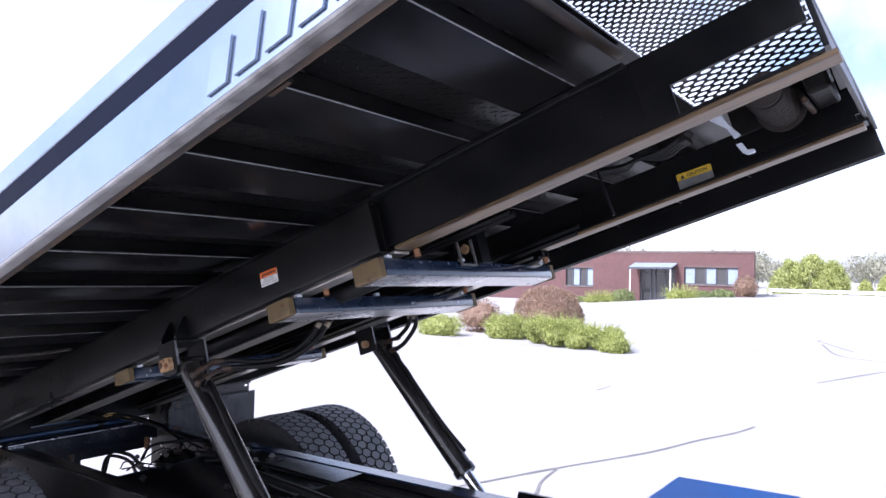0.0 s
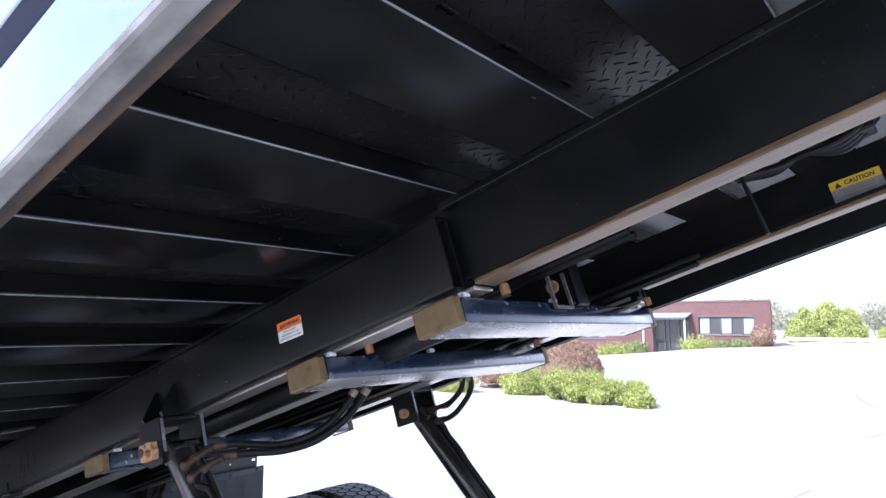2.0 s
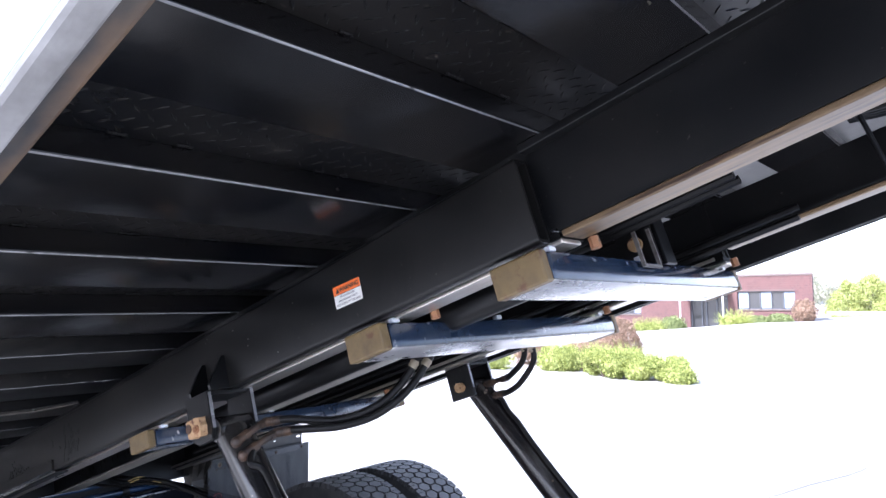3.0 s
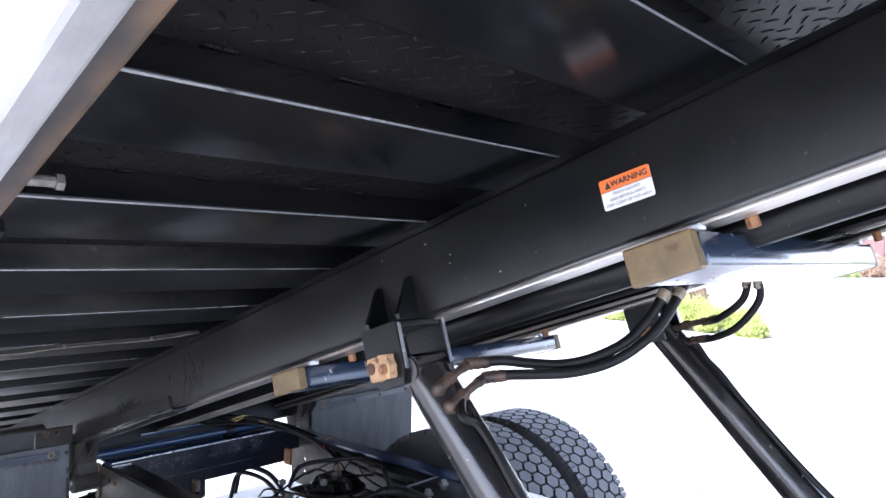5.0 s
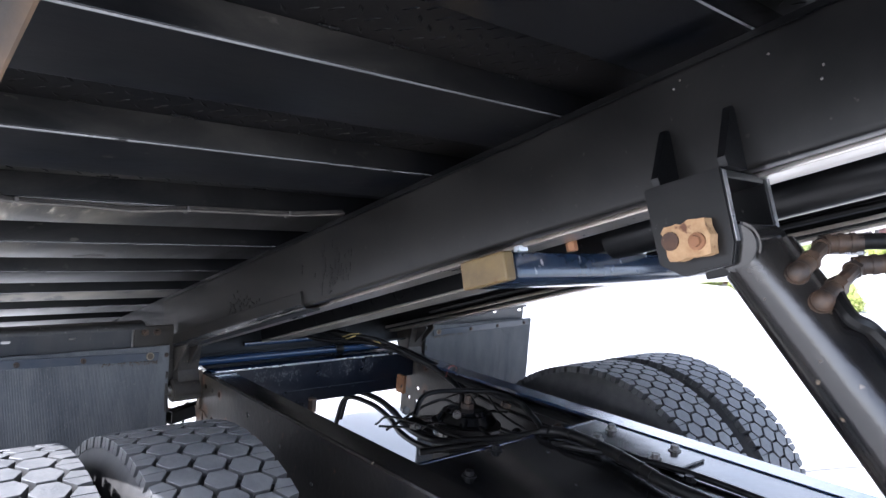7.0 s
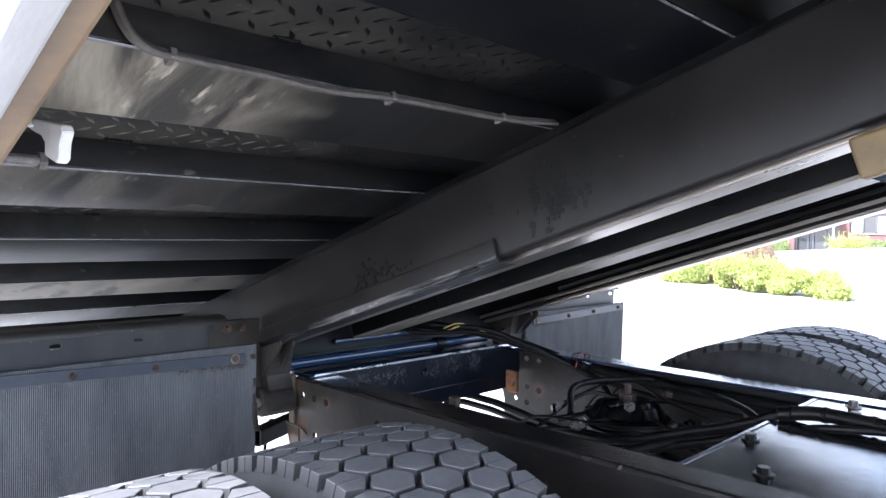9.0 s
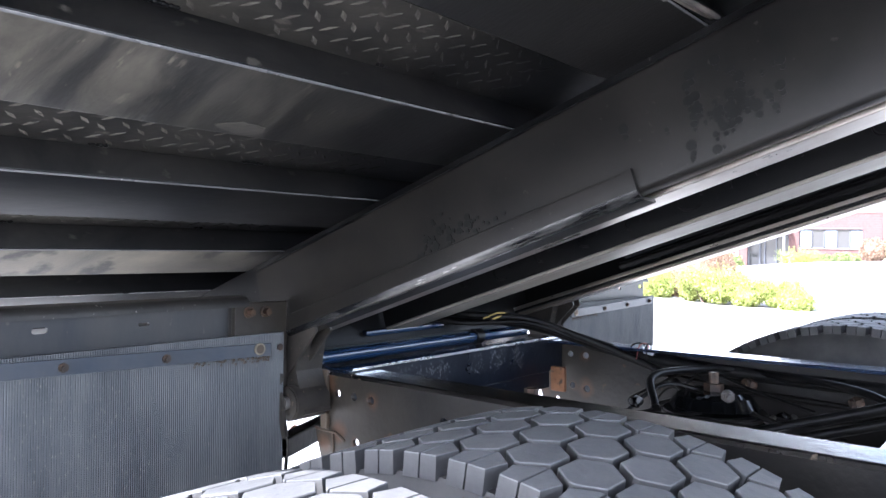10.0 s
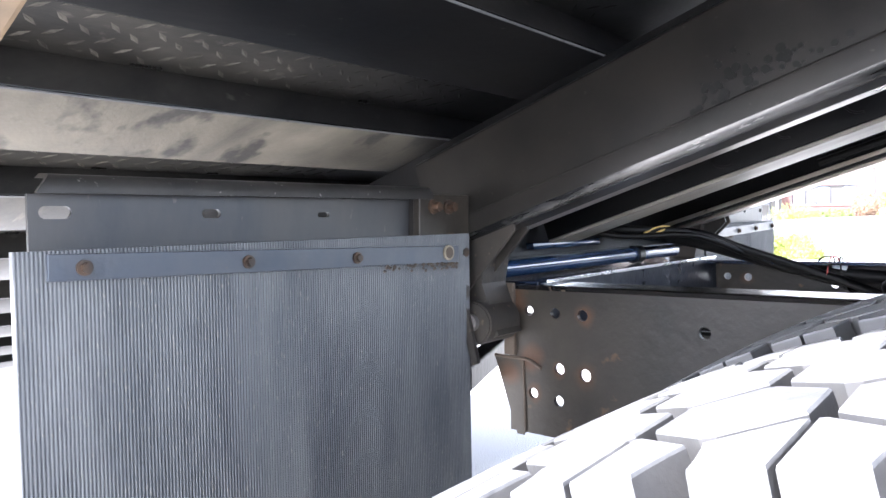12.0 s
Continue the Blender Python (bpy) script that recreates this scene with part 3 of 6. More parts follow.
def plate(x0, x1, z0, z1, holes, y0, y1, seg=14):
    """An upright plate in x and z, of thickness y0 to y1, with round holes (x, z, r) cut through it."""
    pts = [(x0, z0), (x1, z0), (x1, z1), (x0, z1)]
    edges = [(0, 1), (1, 2), (2, 3), (3, 0)]
    for hx, hz, r in holes:
        k = len(pts)
        pts += [(hx + r * math.cos(i * math.tau / seg), hz + r * math.sin(i * math.tau / seg)) for i in range(seg)]
        edges += [(k + i, k + (i + 1) % seg) for i in range(seg)]
    vs, _, fs, *_ = geometry.delaunay_2d_cdt([Vector(p) for p in pts], edges, [], 0, 1e-6)
    bm = bmesh.new()
    front = [bm.verts.new((v.x, y0, v.y)) for v in vs]
    for f in fs:
        c = sum((vs[i] for i in f), Vector((0, 0))) / len(f)
        if all((c.x - hx) ** 2 + (c.y - hz) ** 2 > (r * 0.97) ** 2 for hx, hz, r in holes):
            bm.faces.new([front[i] for i in f])
    got = bmesh.ops.extrude_face_region(bm, geom=bm.faces[:])
    for v in got["geom"]:
        if isinstance(v, bmesh.types.BMVert):
            v.co.y = y1
    bmesh.ops.recalc_face_normals(bm, faces=bm.faces[:])
    return bm


def perforated(u0, u1, v0, v1, pitch, row, r, place, thick):
    """Sheet with staggered round holes; place(p, q, s) maps its two directions and its depth to a point."""
    bm = bmesh.new()
    nr, nc, seg = int((v1 - v0) / row), int((u1 - u0) / pitch), 8
    row, pitch = (v1 - v0) / nr, (u1 - u0) / nc
    for layer in (0.0, thick):
        for j in range(nr):
            for i in range(nc):
                cx, cy = u0 + (i + 0.25 + 0.5 * (j % 2)) * pitch, v0 + (j + 0.5) * row
                ring, out = [], []
                for k in range(seg):
                    a = (k + 0.5) * math.tau / seg
                    ring.append(bm.verts.new(place(cx + r * math.cos(a), cy + r * math.sin(a), layer)))
                    c, s = math.cos(a), math.sin(a)
                    m = max(abs(c), abs(s))
                    out.append(bm.verts.new(place(cx + c / m * pitch / 2, cy + s / m * row / 2, layer)))
                for k in range(seg):
                    l = (k + 1) % seg
                    if (out[k].co - out[l].co).length > 1e-7:
                        bm.faces.new((ring[k], out[k], out[l], ring[l]))
                for k in (0, 2, 4, 6):
                    a1, a2 = (k + 0.5) * math.tau / seg, (k + 1.5) * math.tau / seg
                    if k % 2 == 0:
                        q = (k + 1) * math.tau / seg
                        corner = bm.verts.new(place(cx + math.copysign(pitch / 2, math.cos(q)), cy + math.copysign(row / 2, math.sin(q)), layer))
                        bm.faces.new((out[k], corner, out[(k + 1) % seg]))
    return bm


# ---------------------------------------------------------------- the tilted deck's own axes: along it, across, away from it
PHI = 18.88
BED = Matrix.Translation((-1.0719, 0.0, 1.9835)) @ pose(0, 0, 0, 0, -PHI, 0)
MID = 2.31
MIRROR = lambda y: 2 * MID - y
RAKE = pose(-3.6, 0, 1.0, 0, -1.5, 0)  # the chassis' own axes: x ahead along the rails from their rear end, z up from their top


# ---------------------------------------------------------------- ground
def ground_height(x, y):
    s = lambda v: max(0.0, min(1.0, v)) ** 2 * (3 - 2 * max(0.0, min(1.0, v)))
    return 0.8 * s((x + 22) / 12) * s((y - 24) / 22)


def build_ground():
    xs = [-900, -400, -150, -80] + [-50 + 2.5 * i for i in range(41)] + [80, 150, 400, 900]
    ys = [-900, -400, -150, -60, -20] + [-5 + 2.5 * i for i in range(32)] + [100, 150, 400, 900]
    bm = bmesh.new()
    grid = [[bm.verts.new((x, y, ground_height(x, y))) for y in ys] for x in xs]
    for i in range(len(xs) - 1):
        for j in range(len(ys) - 1):
            bm.faces.new((grid[i][j], grid[i + 1][j], grid[i + 1][j + 1], grid[i][j + 1]))
    tagged(part("ground", bm, M_GROUND, smooth=60), "sun-bleached pale grey asphalt car park", "ground", kind="structure")


def seam(points, width):
    """A tar seam or tyre mark lying on the asphalt, of uneven width."""
    bm = bmesh.new()
    way = smooth_path([(x, y, 0) for x, y in points], 10)
    prev = None
    for i, c in enumerate(way):
        d = (way[min(i + 1, len(way) - 1)] - way[max(i - 1, 0)]).normalized()
        n = Vector((-d.y, d.x, 0)) * width * 0.6 * (0.6 + 0.8 * noise.noise(c * 3.1) ** 2 + 0.3 * random.random())
        z = ground_height(c.x, c.y) + 0.006
        pair = bm.verts.new((c.x + n.x, c.y + n.y, z)), bm.verts.new((c.x - n.x, c.y - n.y, z))
        if prev:
            bm.faces.new((prev[0], pair[0], pair[1], prev[1]))
        prev = pair
    tagged(part("tar_seam", bm, M_TAR), "dark tar seam across the pale asphalt", "tar seam", kind="structure")


build_ground()
seam([(-3.6, 4.9), (-3.27, 5.8), (-2.95, 6.7), (-2.45, 7.96), (-2.2, 8.9), (-1.96, 9.63), (-1.85, 10.2)], 0.035)
seam([(-2.93, 6.66), (-2.85, 6.2), (-2.7, 5.8), (-2.6, 5.2)], 0.03)
seam([(-4.62, 11.4), (-4.6, 12.0)], 0.03)
seam([(-2.0, 22.5), (-2.9, 24.6), (-3.24, 25.5), (-2.6, 26.8), (-1.4, 27.3)], 0.09)
seam([(-3.0, 24.3), (-2.23, 21.2), (-1.4, 20.4), (0.3, 19.6)], 0.07)
seam([(-1.83, 15.2), (-0.93, 18.2), (0.2, 21.0)], 0.05)


# ---------------------------------------------------------------- office building far across the car park
def build_office():
    """Brick front along x at FY, seen from -y."""
    fy, x0, x1, top = 48.0, -34.0, -10.1, 3.62
    office = thing("office_building", "single-storey red brick office building with flat roof", "building")
    wins = [(-23.4, -21.2, 1.15, 2.5), (-14.55, -11.1, 1.5, 2.65), (-30.5, -27.2, 1.0, 2.4)]
    door = (-17.65, -15.15, -0.5, 2.6)
    cuts = sorted(wins + [door])
    z0, depth = -0.6, 0.3
    bm = bmesh.new()
    x = x0
    for a, b, lo, hi in cuts:
        box(x, a, fy, fy + depth, z0, top, bm=bm)
        if lo > z0 + 0.2:
            box(a, b, fy, fy + depth, z0, lo, bm=bm)
        box(a, b, fy, fy + depth, hi, top, bm=bm)
        x = b
    box(x, x1, fy, fy + depth, z0, top, bm=bm)
    prism([(x1 - depth, fy + depth), (x1, fy + depth), (x1 - 3.6, fy + 14), (x1 - 3.6 - depth, fy + 14)], 2, z0, top, bm)
    box(x0, x0 + depth, fy + depth, fy + 14, z0, top, bm=bm)
    box(x0, x1 - 3.6, fy + 14, fy + 14 + depth, z0, top, bm=bm)
    wall = part("wall", bm, M_MORTAR, office, "red brick wall with thin mortar joints")
    bm = prism([(x0 - 0.05, fy - 0.06), (x1 + 0.05, fy - 0.06), (x1 - 3.6, fy + 14.35), (x0 - 0.05, fy + 14.35)], 2, top, top + 0.12)
    part("roof", bm, M_TRIM, office, "flat roof with a thin brown metal edge")
    # courses of bricks, joined for the whole front
    bm = bmesh.new()
    z, row = z0, 0
    while z < top - 0.07:
        xx = x0 - (0.11 if row % 2 else 0)
        while xx < x1 - 0.05:
            runs = [(max(xx, x0), min(xx + 0.87, x1))]
            for a, b, lo, hi in cuts:
                if lo < z + 0.125 and hi > z:
                    runs = [r for p, q in runs for r in ((p, min(q, a)), (max(p, b), q)) if r[1] - r[0] > 0.02]
            for p, q in runs:
                vs = [bm.verts.new(v) for v in ((p, fy - 0.012, z), (q, fy - 0.012, z), (q, fy - 0.012, z + 0.125), (p, fy - 0.012, z + 0.125), (p, fy + 0.01, z), (q, fy + 0.01, z), (q, fy + 0.01, z + 0.125), (p, fy + 0.01, z + 0.125))]
                for f in ((0, 1, 2, 3), (1, 5, 6, 2), (4, 0, 3, 7), (3, 2, 6, 7), (4, 5, 1, 0)):
                    bm.faces.new([vs[k] for k in f])
            xx += 0.89
        z += 0.14
        row += 1
    tagged(part("brick_course", bm, M_BRICK, wall), kind="stuff")
    for n, (a, b, lo, hi) in enumerate(wins):
        w = part("window", box(a, b, fy + 0.16, fy + 0.18, lo, hi), M_PANE, office, "dark window glass with white blinds behind")
        k = 5 if n == 1 else 4
        step = (b - a) / k
        bm = bmesh.new()
        for i in range(k + 1):
            xx = a + i * step
            box(max(a, xx - 0.035), min(b, xx + 0.035), fy + 0.1, fy + 0.155, lo, hi, bm=bm)
        box(a, b, fy + 0.1, fy + 0.15, hi - 0.06, hi, bm=bm)
        box(a, b, fy + 0.1, fy + 0.15, lo, lo + 0.06, bm=bm)
        part("frame", bm, M_WFRAME, w)
        part("sill", box(a - 0.06, b + 0.06, fy - 0.07, fy + 0.1, lo - 0.09, lo - 0.004, 0.01), M_TRIM, w)
        for i in range(k):
            if (i + n) % 2 or i == k - 1:
                part("blind", box(a + i * step + 0.05, a + (i + 1) * step - 0.05, fy + 0.150, fy + 0.158, lo + 0.07, hi - 0.07), M_BLIND, w, "white window blind")
    a, b, lo, hi = door
    d = part("door", box(a, b, fy + 0.2, fy + 0.24, lo, hi), M_PANE, office, "dark glazed entrance doors")
    bm = bmesh.new()
    for xx in (a + 0.04, a + 0.75, a + 1.05, a + 1.75, b - 0.04):
        box(xx - 0.045, xx + 0.045, fy + 0.12, fy + 0.2, lo, hi, bm=bm)
    box(a, b, fy + 0.12, fy + 0.19, hi - 0.45, hi - 0.37, bm=bm)
    part("frame", bm, M_WFRAME, d)
    bm = prism([(fy - 1.3, 2.52), (fy - 0.02, 2.86), (fy - 0.02, 2.92), (fy - 1.3, 2.58)], 0, a - 0.35, b + 0.15)
    can = part("canopy", bm, M_CANOPY, office, "pale blue sloping entrance canopy")
    for xx in (a - 0.25, b + 0.05):
        part("post", rod((xx, fy - 1.2, -0.4), (xx, fy - 1.2, 2.53), 0.045, 10), M_FENCE, can)
    part("frame_edge", box(a - 0.36, b + 0.16, fy - 1.33, fy - 1.27, 2.46, 2.6), M_WFRAME, can)


build_office()


# ---------------------------------------------------------------- plants
def leaves(rng, bm, centre, radii, count, size, shell=0.55, lumps=1.0):
    """Small leaf cards scattered through the outer part of a lumpy mound."""
    c = Vector(centre)
    for _ in range(count):
        d = Vector((rng.gauss(0, 1), rng.gauss(0, 1), rng.gauss(0, 1)))
        d.normalize()
        lump = 1 + lumps * (0.22 * noise.noise(c * 0.7 + d * 2.6) + 0.12 * noise.noise(c + d * 7.0))
        k = (shell + (1 - shell) * rng.random() ** 0.5) * lump
        p = c + Vector((d.x * radii[0] * k, d.y * radii[1] * k, d.z * radii[2] * k))
        p.z = max(p.z, rng.uniform(0.0, 0.05))
        q = Euler((rng.uniform(0, 6.28), rng.uniform(0, 6.28), rng.uniform(0, 6.28))).to_matrix()
        s = size * rng.uniform(0.6, 1.4)
        a, b = q @ Vector((s, 0, 0)), q @ Vector((0, s * 0.45, 0))
        vs = [bm.verts.new(p + v) for v in (-a, -b * 0.9, a, b * 0.9)]
        bm.faces.new(vs)


def core(bm, centre, radii):
    own = bmesh.new()
    bmesh.ops.create_icosphere(own, subdivisions=3, radius=1.0)
    c = Vector(centre)
    for v in own.verts:
        d = v.co.copy()
        k = 0.72 * (1 + 0.2 * noise.noise(c * 0.7 + d * 2.6))
        v.co = c + Vector((d.x * radii[0] * k, d.y * radii[1] * k, max(d.z, -0.75) * radii[2] * k))
    return join(bm, own)


def sprays(rng, bm, centre, radii, count, size):
    """Feathery shoots that stand out of a mound, each a row of small leaves along its stem."""
    c = Vector(centre)
    for _ in range(count):
        d = Vector((rng.gauss(0, 1), rng.gauss(0, 1), abs(rng.gauss(0.35, 0.8)))).normalized()
        p = c + Vector((d.x * radii[0], d.y * radii[1], d.z * radii[2])) * rng.uniform(0.7, 1.0)
        d = (d + Vector((rng.uniform(-0.5, 0.5), rng.uniform(-0.5, 0.5), rng.uniform(0.0, 0.6)))).normalized()
        side = d.orthogonal().normalized()
        for k in range(9):
            q = p + d * (size * 1.1 * k)
            b = (Matrix.Rotation(rng.uniform(0, 6.28), 3, d) @ side) * size * (1.25 - 0.1 * k)
            tip = d * size * 1.2
            bm.faces.new([bm.verts.new(v) for v in (q, q + b * 0.5 + tip * 0.3, q + b + tip, q + b * 0.2 + tip * 0.8)])


def shrub(name, label, category, at, mounds, mat, count, size, seed, group="", clipped=False):
    rng = random.Random(seed)
    root = thing(name, label, category, Matrix.Translation(at), group)
    bm = bmesh.new()
    for c, r in mounds:
        core(bm, c, r)
        leaves(rng, bm, c, r, count, size, *((0.80, 0.35) if clipped else ()))
        if mat == M_JUNIPER:
            sprays(rng, bm, c, r, int(420 * r[0] ** 1.5 / (size / 0.03)), size * 0.8)
    part("foliage", bm, mat, root)
    for k in range(3):
        a = rng.uniform(0, 6.28)
        c, r = mounds[k % len(mounds)]
        part("stem", rod((c[0] * 0.6, c[1] * 0.6, -0.1), (c[0] + 0.4 * r[0] * math.cos(a), c[1] + 0.4 * r[1] * math.sin(a), c[2]), 0.03, 6, 0.01), M_TRUNK, root)
    return root


def at_ground(x, y):
    return (x, y, ground_height(x, y))


tuft_rng = random.Random(12)
JUNIPER_TUFTS = []
for k in range(24):
    u = k / 23
    r = tuft_rng.uniform(0.17, 0.34)
    JUNIPER_TUFTS.append(((-1.15 + 2.55 * u + tuft_rng.uniform(-0.12, 0.12), tuft_rng.uniform(-0.45, 0.4), tuft_rng.uniform(0.15, 0.62) * (1 - 0.5 * u * u)), (r * 1.25, r * 1.25, r * 0.95)))
shrub("juniper_bush", "spreading bright green juniper bush on the car park island", "bush", at_ground(-8.1, 17.6), JUNIPER_TUFTS, M_JUNIPER, 1500, 0.034, 3)
shrub("red_barberry_bush", "rounded clipped bush with reddish autumn leaves", "bush", at_ground(-10.0, 19.7), [((0.08, 0, 0.62), (1.12, 1.0, 0.98))], M_REDBUSH, 22000, 0.030, 4, clipped=True)
shrub("juniper_bush", "low bright green juniper bush beside the red bush", "bush", at_ground(-10.7, 18.2), [((0, 0, 0.28), (0.55, 0.45, 0.42)), ((0.35, 0.1, 0.3), (0.45, 0.4, 0.42))], M_JUNIPER, 4000, 0.03, 5)
shrub("red_barberry_bush", "thinning reddish bush at the island's edge", "bush", at_ground(-12.4, 19.6), [((0, 0, 0.5), (0.85, 0.7, 0.62))], M_REDBUSH, 4000, 0.03, 6)
shrub("juniper_bush", "small bright green juniper bush at the island's end", "bush", at_ground(-12.6, 17.6), [((0, 0, 0.24), (0.8, 0.5, 0.4))], M_JUNIPER, 4000, 0.03, 7)
for i, (x, y, rx, rz, mat) in enumerate([(-21.5, 46.5, 0.6, 0.5, M_YEW), (-20.0, 45.8, 0.8, 0.55, M_JUNIPER), (-19.1, 45.6, 0.7, 0.5, M_JUNIPER), (-18.1, 46.0, 0.85, 0.85, M_YEW), (-14.0, 45.4, 0.95, 0.6, M_JUNIPER), (-12.7, 46.0, 0.8, 0.5, M_YEW), (-11.6, 46.2, 0.75, 0.55, M_YEW)]):
    gx, gy, gz = at_ground(x, y)
    shrub("hedge_bush", "rounded green hedge bush in front of the brick wall", "bush", (gx, gy, gz - 0.2), [((0, 0, rz * 0.5), (rx, 0.8, rz * 0.75)), ((rx * 0.35, -0.1, rz * 0.4), (rx * 0.7, 0.7, rz * 0.7))], mat, 1300, 0.075, 20 + i, "bushes along the office wall")
shrub("red_barberry_bush", "round reddish bush at the building's corner", "bush", at_ground(-10.3, 46.6), [((0, 0, 0.6), (0.75, 0.7, 0.72))], M_REDBUSH, 2200, 0.06, 31)


def cone_tree(at, height, radius, seed):
    """An arborvitae: a tapered trunk and limbs inside a column of leaf tufts."""
    rng = random.Random(seed)
    root = thing("arborvitae_tree", "tall yellow-green arborvitae tree behind the fence", "tree", Matrix.Translation(at), "trees behind the fence")
    bm = rod((0, 0, -0.3), (0, 0, height * 0.9), 0.14, 8, 0.03)
    for k in range(10):
        z, a = height * (0.1 + 0.08 * k), k * 2.4
        rod((0, 0, z), (radius * 0.6 * math.cos(a), radius * 0.6 * math.sin(a), z + 0.4), 0.03, 5, 0.01, bm=bm)
    part("trunk", bm, M_TRUNK, root)
    bm = bmesh.new()
    for k in range(130):
        z = height * rng.uniform(0.06, 0.97)
        r = radius * (1 - (z / height) ** 3) * rng.uniform(0.55, 1.0)
        a = rng.uniform(0, 6.28)
        leaves(rng, bm, (r * math.cos(a), r * math.sin(a), z), (0.3 * radius ** 0.5, 0.3 * radius ** 0.5, 0.5), 90, 0.085, 0.2)
    part("crown", bm, M_ARBOR, root)


for i, (x, y, h, r) in enumerate([(-11.2, 66, 3.7, 1.8), (-9.5, 66, 4.2, 2.0), (-8.0, 66, 3.7, 1.6), (-5.6, 66, 2.0, 0.6), (-4.2, 66, 2.3, 0.7), (-2.6, 66, 2.5, 0.8), (-0.9, 66, 2.4, 0.8), (1.0, 66, 2.6, 0.9)]):
    cone_tree((x, y, -0.2), h, r, 50 + i)


def far_woods():
    rng = random.Random(9)
    bm = bmesh.new()
    for k in range(150):
        a = radians(rng.uniform(-60, 40))
        d = rng.uniform(150, 230)
        h = rng.uniform(6, 10)
        x, y = d * math.sin(a), d * math.cos(a)
        rod((x, y, -1), (x, y, h * 0.8), 0.25, 5, 0.06, bm=bm)
        for _ in range(6):
            leaves(rng, bm, (x + rng.uniform(-3, 3), y + rng.uniform(-3, 3), h * rng.uniform(0.35, 0.85)), (3, 3, 2.0), 130, 0.42, 0.2)
    tagged(part("woods", bm, M_WOODS), "hazy autumn woods beyond the car park", "woods", kind="stuff")


far_woods()


def build_fence():
    f = thing("fence", "low white post-and-rail fence at the car park's edge", "fence")
    y = 60.0
    for i in range(16):
        x = -11.5 + 2.4 * i
        part("post", box(x - 0.09, x + 0.09, y - 0.09, y + 0.09, -0.3, 1.24, 0.02), M_FENCE, f)
    part("rail", box(-11.6, 24.8, y - 0.14, y - 0.092, 0.98, 1.22, 0.01), M_FENCE, f)


build_fence()


# ---------------------------------------------------------------- tilted flatbed deck
EDGES = [0.862, 0.735, 0.419, 0.106, -0.219, -0.540, -0.866, -1.185, -1.512, -1.828, -2.155, -2.484, -2.802, -3.12, -3.44, -3.76, -4.08, -4.40, -4.72]
RAIL0, RAIL1 = -4.9, 1.225


ARC = [k * math.pi / 10 for k in range(6)]
HAT = [(0.0, 0.231)] + [(-0.005 + 0.005 * math.cos(a), 0.189 - 0.005 * math.sin(a)) for a in ARC] + [(-0.153 - 0.006 * math.sin(a), 0.19 - 0.006 * math.cos(a)) for a in ARC] + [(-0.162, 0.231)]


def tread_plate(u0, u1):
    """Underside of the floor: flat sheet with the small raised lozenges of tread plate."""
    return box(u0, u1, 1.0605, 3.55, 0.232, 0.238)


def lozenges(u0, u1, v0, v1):
    bm = bmesh.new()
    j, v = 0, v0
    while v < v1:
        u = u0 + (0.014 if j % 2 else 0.0)
        i = 0
        while u < u1:
            a = radians(45 if (i + j) % 2 else -45)
            c, s = math.cos(a), math.sin(a)
            L, B, H = 0.012, 0.0035, 0.0012
            ring = [bm.verts.new((u + c * p - s * q, v + s * p + c * q, 0.2315)) for p, q in ((-L, 0), (0, -B), (L, 0), (0, B))]
            top = [bm.verts.new((u + c * p - s * q, v + s * p + c * q, 0.2315 - H)) for p, q in ((-L * 0.6, 0), (L * 0.6, 0))]
            bm.faces.new((ring[0], ring[1], top[1], top[0])), bm.faces.new((ring[1], ring[2], top[1]))
            bm.faces.new((ring[2], ring[3], top[0], top[1])), bm.faces.new((ring[3], ring[0], top[0]))
            u += 0.028
            i += 1
        v += 0.026
        j += 1
    bmesh.ops.recalc_face_normals(bm, faces=bm.faces[:])
    return bm


